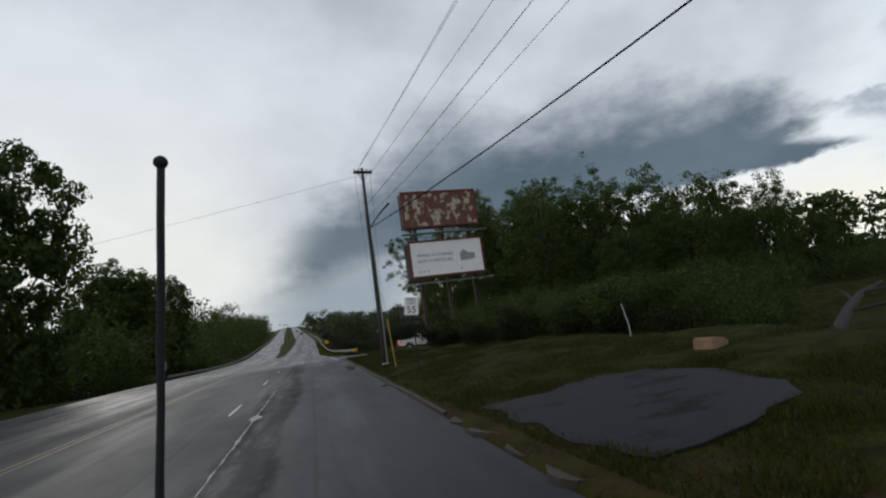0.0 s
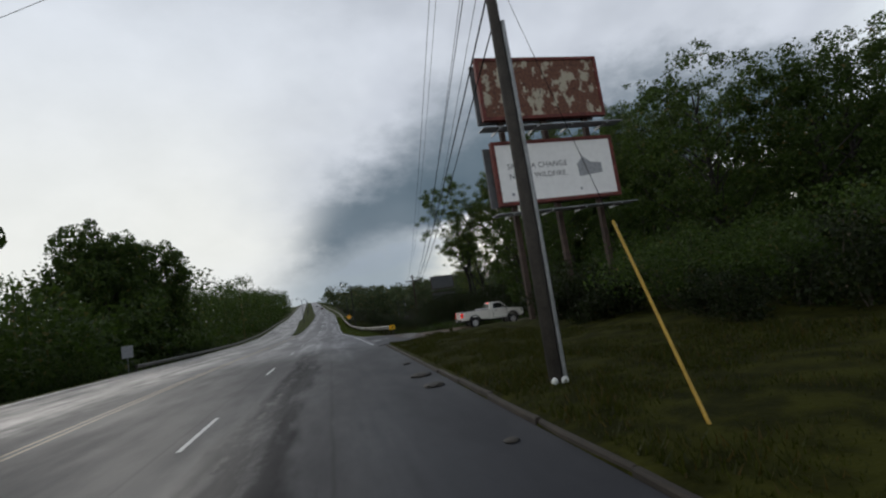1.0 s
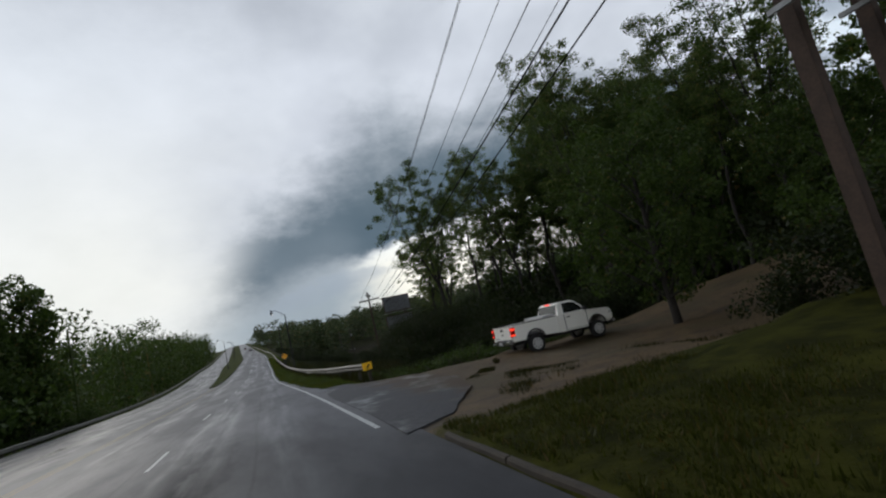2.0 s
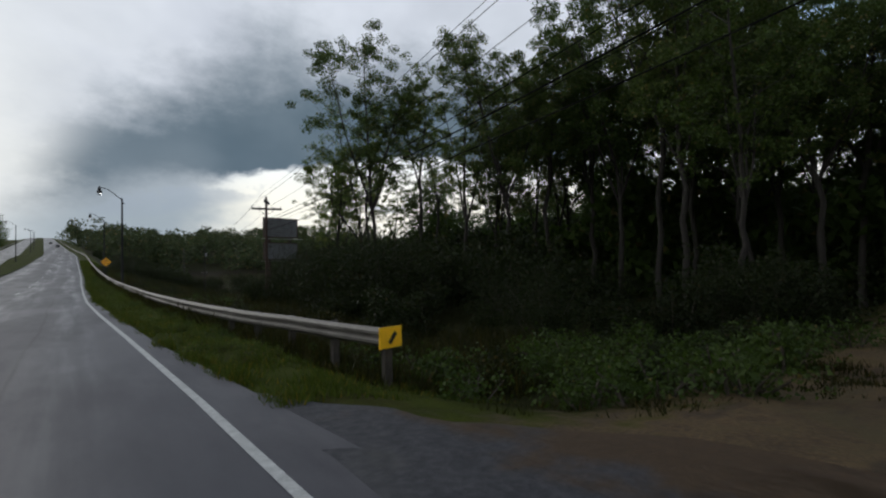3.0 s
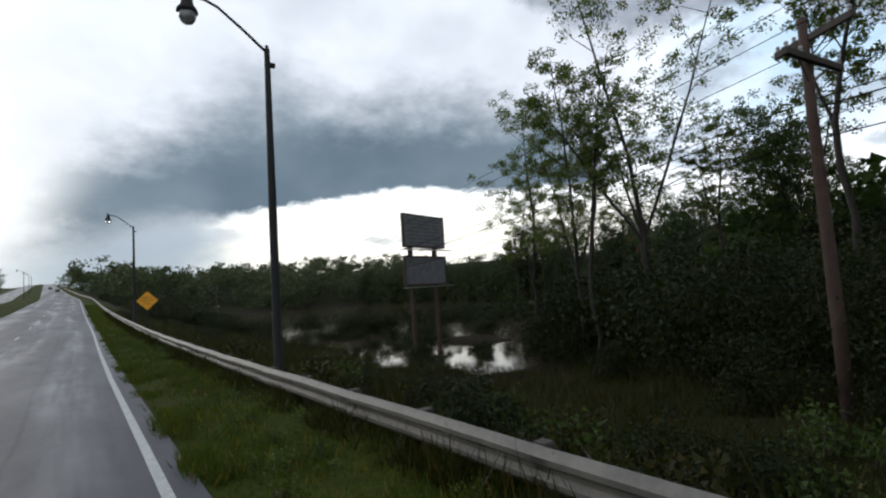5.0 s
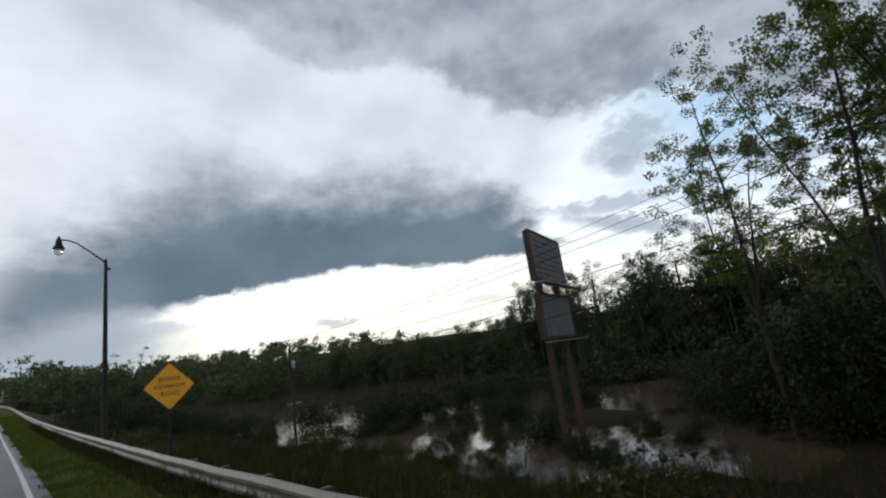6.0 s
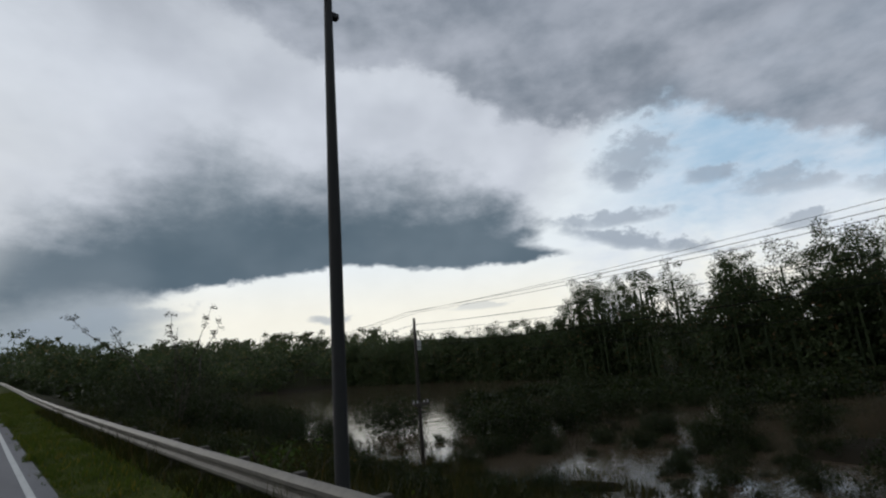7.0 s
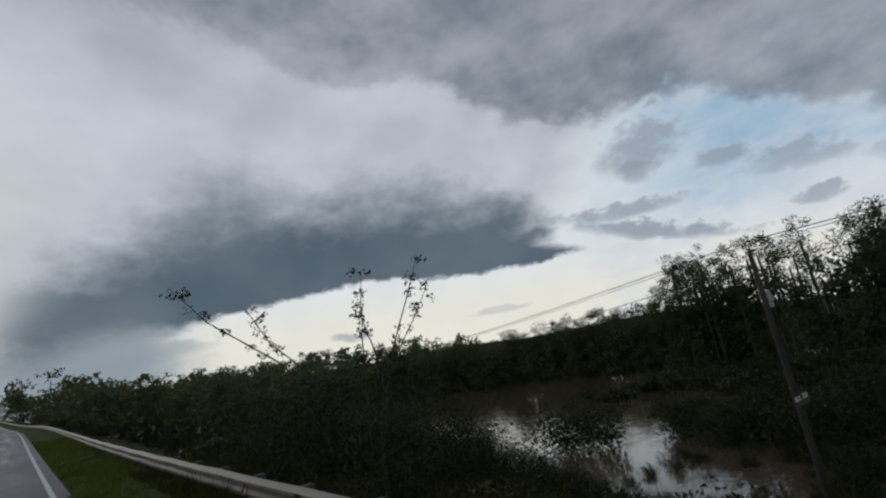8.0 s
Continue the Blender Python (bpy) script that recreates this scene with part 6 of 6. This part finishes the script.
# tall ragged shrub with long whips
for x, y, s in ((9.5, 169.3, 1.0), (12.0, 172.0, 0.9), (7.5, 173.0, 0.75)):
    place(NEAR[int(y) % 2], x, y, s, x * 50)
whip = thing("bramble", 9.5, 169.3, -2.0, "ragged shrub with long bare arching whips", "bush")
wr = np.random.default_rng(77)
WHIPS = ((-5.6, 1.4, 8.5), (-3.6, 0.6, 7.6), (0.9, -2.8, 8.5), (1.6, -2.2, 7.6), (-0.6, -1.6, 7.4), (-1.2, -2.6, 7.9))
for dx, dy, dz in WHIPS:
    bm = bmesh.new()
    e = np.array([dx, dy, dz])
    mid = e * np.array([0.45, 0.45, 0.62]) + wr.normal(size=3) * 0.15
    q3 = e * np.array([0.78, 0.78, 0.86]) + wr.normal(size=3) * 0.12
    tube(bm, [(0, 0, 0), mid, q3, e], [0.05, 0.03, 0.02, 0.008], 5)
    st = part("whip", bm, TWIG, whip)
    cl = [q3 + (e - q3) * wr.random() + wr.normal(size=3) * 0.12 for _ in range(7)] + [mid + (q3 - mid) * wr.random() for _ in range(4)]
    v, f = leaf_cloud(cl, [0.22] * len(cl), 170, 0.06, wr)
    mesh_obj("leafage", v, f, LEAF_BUSH_SHADED, parent=st)["kind"] = "stuff"
# trees left of the road
for x, y, s, k in ((-26.6, 49.5, 1.36, 0), (-33.5, 48, 1.45, 1), (-41, 51, 1.5, 0), (-37, 44, 1.3, 1), (-35.5, 111, 1.62, 1), (-33, 122, 1.5, 0), (-40, 118, 1.6, 1)):
    c = place(DENSE[k % 2], x, y, s, y * 3 + k * 50)
    c.scale.z *= 1.28 if y < 60 else 1.12
for k in range(20):
    y = 30 + 110 * trnd.random()
    place(HEDGE[k % 2] if k % 3 == 0 else FARBUSH[k % 4], -23.5 - 9 * trnd.random() ** 1.5, y, 0.9 + 0.5 * trnd.random(), trnd.random() * 360)

spots = []
for k in range(50):
    y = 36 + 34 * trnd.random()
    x = -25.5 - 22 * trnd.random()
    spots.append((x, y, float(land(x, y)), 6 + 4 * trnd.random(), 3 + 2 * trnd.random(), False))
for k in range(270):
    y = 64 + 500 * trnd.random()
    x = float(road_x(y)) + pave_l(y) - 7 - 45 * trnd.random()
    spots.append((x, y, float(land(x, y)), (9 if y < 110 else 15) + 8 * trnd.random(), 4.5 + 2.5 * trnd.random(), False))
woods("left_woods", spots, LEAF, 5, "dense dark green woods along the far side of the road", 0.33, 640)
spots = []
for k in range(110):
    x, y = 35 + 38 * trnd.random(), 42 + 78 * trnd.random()
    spots.append((x, y, float(land(x, y)) - 0.5, (9.5 if y < 86 else 6.0 if y < 95 else 8.0) + 2.5 * trnd.random(), 3.4 + 1.6 * trnd.random(), False))
woods("inner_woods", spots, LEAF, 9, "dark depth of the wood behind its edge", 0.4, 560)
spots = []
for k in range(150):
    y = 120 + 210 * trnd.random()
    x = np.interp(y, [120, 150, 200, 250, 330], [94, 96, 103, 120, 120]) + 26 * trnd.random() ** 1.5
    spots.append((x, y, min(float(land(x, y)), -3.2), 13.5 + 5.6 * trnd.random() + 6.4 * float(1 - smooth(y, 198, 214)), 2.7 + 1.7 * trnd.random(), trnd.random() < 0.85))
pines = spots
spots = []
for k in range(330):
    y = 118 + 215 * trnd.random() ** 1.3
    x = np.interp(y, [120, 150, 200, 250, 330], [96, 97, 104, 118, 118]) + 12 * trnd.random()
    spots.append((x, y, min(float(land(x, y)), -3.5) - 1, 12.6 + 3.0 * trnd.random() + 3.0 * float(1 - smooth(y, 175, 215)), 3.6 + 1.5 * trnd.random(), False))
for k in range(60):
    y = 116 + 12 * trnd.random()
    x = 45 + 60 * trnd.random()
    spots.append((x, y, -4.8, 6 + 8 * trnd.random(), 3.6 + 1.5 * trnd.random(), False))
woods("shore_pines", pines, LEAF_PINE, 6, "tall ragged pines beyond the flooded field", 0.175, 1500)
woods("shore_undergrowth", spots, LEAF_PINE, 8, "dark undergrowth along the far shore of the flood", 0.34, 560)
spots = []
for k in range(230):
    y = 175 + 140 * trnd.random()
    x = float(rail_x(y)) + 6 + np.interp(y, [175, 200, 245, 310], [10, 14, 22, 27]) * trnd.random()
    spots.append((x, y, float(land(x, y)) - 0.3, 1.2 + 1.8 * trnd.random(), 1.6 + 1.2 * trnd.random(), False))
for k in range(130):
    y = 146 + 50 * trnd.random()
    x = 58 + 38 * trnd.random()
    spots.append((x, y, -4.6, 1.0 + 0.9 * trnd.random(), 1.8 + 1.4 * trnd.random(), False))
woods("marsh_scrub", spots, LEAF_BUSH_SHADED, 10, "low dark scrub on the marshy bank", 0.26, 340)
spots = []
for k in range(330):
    y = 333 + 310 * trnd.random() ** 1.3
    x = float(road_x(y)) + 8 + 190 * trnd.random()
    spots.append((x, y, float(land(x, y)), 11 + 9 * trnd.random(), 5 + 2 * trnd.random(), trnd.random() < 0.2))
woods("far_woods", spots, LEAF_FAR_HAZED, 7, "far woods beyond the flood plain, haze painted into their grey-green leaves", 0.7, 300)

# sources stay out of the way below the land: remove them once copied
for src in VERGE + GROVE + OAK + FULL + DENSE + NEAR + ASH + THIN + BUSH + FARBUSH + THICKET + HEDGE + WEED:
    for o in (*src.children_recursive, src):
        bpy.data.objects.remove(o)


# ---- grass ----
def grass(name, spots, height, seed, label, mat=None):
    rng = np.random.default_rng(seed)
    p = np.asarray(spots, float)
    n = len(p)
    a = rng.random(n) * math.tau
    lush = 0.5 + 0.5 * np.sin(p[:, 0] * 1.9 + 2.0 * np.sin(p[:, 1] * 0.8)) * np.sin(p[:, 1] * 1.3 + 1.5 * np.sin(p[:, 0] * 1.1))
    h = height * (0.5 + rng.random(n)) * (0.55 + 1.3 * lush)
    w = 0.010 + 0.012 * rng.random(n)
    side = np.stack([np.cos(a), np.sin(a), np.zeros(n)], 1)
    tip = p + np.stack([rng.normal(size=n) * 0.35 * h, rng.normal(size=n) * 0.35 * h, h], 1)
    v = np.stack([p - side * w[:, None], p + side * w[:, None], tip], 1).reshape(-1, 3)
    ob = mesh_obj(name, v, np.arange(3 * n).reshape(-1, 3), mat or GRASS)
    return tagged(ob, label, "grass", kind="stuff")


def scatter(n, y0, y1, x_lo, x_hi, seed, bare=0.55, gain=0.13):
    rng = np.random.default_rng(seed)
    y = y0 + (y1 - y0) * rng.random(n)
    c = rng.random(n)
    x = x_lo(y) + (x_hi(y) - x_lo(y)) * c
    clump = sum(np.sin(x * a + y * b + c) for a, b, c in ((2.1, 0.7, 0), (-1.3, 1.9, 2), (0.9, -2.7, 4), (3.7, 3.1, 1), (-4.3, 2.2, 5)))
    keep = rng.random(n) < bare + gain * clump
    x, y = x[keep], y[keep]
    return np.stack([x, y, land(x, y) - 0.03], 1)


grass("grass", scatter(260000, 64, 205, lambda y: road_x(y) + pave_r(y) + 0.05, lambda y: rail_x(y) + 1.8, 31), 0.10, 41, "short wet grass between the road edge and the guardrail")
grass("grass", scatter(115000, 88, 178, lambda y: rail_x(y) + 1.2, lambda y: rail_x(y) + 22, 33), 0.45, 43, "rank dark grass on the bank below the guardrail", DULLGRASS)
grass("grass", scatter(45000, 65, 90, lambda y: rail_x(y) + 0.8, lambda y: rail_x(y) + 9, 38), 0.34, 48, "rank dark growth behind the guardrail", DULLGRASS)
grass("grass", scatter(26000, 124, 170, lambda y: rail_x(y) + 9, lambda y: rail_x(y) + 19, 36), 0.5, 46, "sedge on the flooded mud flats", DULLGRASS)
grass("grass", scatter(50000, 64, 170, lambda y: road_x(y) + pave_r(y) - 0.13, lambda y: road_x(y) + pave_r(y) + 0.3, 37, 0.3, 0.3), 0.12, 47, "ragged grass creeping over the asphalt edge")
grass("grass", scatter(60000, 66, 172, lambda y: rail_x(y) - 0.45, lambda y: rail_x(y) + 1.0, 35), 0.27, 45, "tall unmown grass under the guardrail", DULLGRASS)
grass("grass", scatter(60000, 46.5, 66, lambda y: np.interp(y, [46.5, 50, 60, 62, 66], [4.2, 5.2, 10.0, 5.5, 4.0]), lambda y: np.interp(y, [46.5, 50, 53, 59, 61, 66], [15, 12, 5.5, 10.5, 16, 20]), 34, 0.12, 0.16), 0.10, 44, "patchy wet grass round the clay turning place", DULLGRASS)
grass("grass", scatter(130000, 9, 47, lambda y: pave_r(y) + 0.2, lambda y: np.interp(y, [11, 30, 47], [13, 9, 6.5]), 32), 0.085, 42, "dull brownish mown grass on the verge", LAWN)


# rough grass that creeps over the edge of the old pad
tufts = scatter(70000, 2.0, 11.0, lambda y: 2.45 + 0 * y, lambda y: 10.5 + 0 * y, 39, 0.6, 0.12)
inside = np.zeros(len(tufts), bool)
px, py = (tufts[:, 0] - 4.9) * 1.06 + 4.9, (tufts[:, 1] - 6.7) * 1.06 + 6.7
for (ax, ay), (bx, by) in zip(PAD, PAD[1:] + PAD[:1]):
    if ay != by:
        inside ^= ((ay > py) != (by > py)) & (px < (bx - ax) * (py - ay) / (by - ay) + ax)
grass("grass", tufts[~inside], 0.075, 49, "dull rough grass round the old asphalt pad", LAWN)

# clods of wet leaves along the kerb
for x, y, r in ((1.84, 32.4, 0.28), (1.80, 30.4, 0.24), (1.72, 25.1, 0.10), (1.95, 35.8, 0.14), (2.0, 17.6, 0.12)):
    bm = bmesh.new()
    bmesh.ops.create_icosphere(bm, subdivisions=3, radius=r)
    for v in bm.verts:
        v.co *= 1 + 0.35 * noise.noise(v.co * 9 + Vector((x, y, 0)))
        v.co.z *= 0.25
    bmesh.ops.translate(bm, vec=(x, y, float(road_z(y)) + 0.02), verts=bm.verts)
    tagged(part("leaf_litter", bm, DEBRIS), "dark wet clod of leaves on the road edge", "debris")
# tan timber block and a leaning stick in the verge
bm = bmesh.new()
box(bm, -0.45, 0.45, -0.28, 0.28, -0.1, 0.42, 0.05, pose(9.6, 9.9, 0.42, 4, 6, 25))
tagged(part("timber_block", bm, TAN), "weathered tan timber block lying in the grass", "block")
bm = bmesh.new()
tube(bm, [(11.45, 15.8, 0.3), (11.42, 15.8, 1.2), (11.3, 15.85, 2.0)], [0.03, 0.025, 0.018], 6)
tagged(part("bare_stick", bm, GREYPAINT), "pale bare stick standing in the verge", "stick")
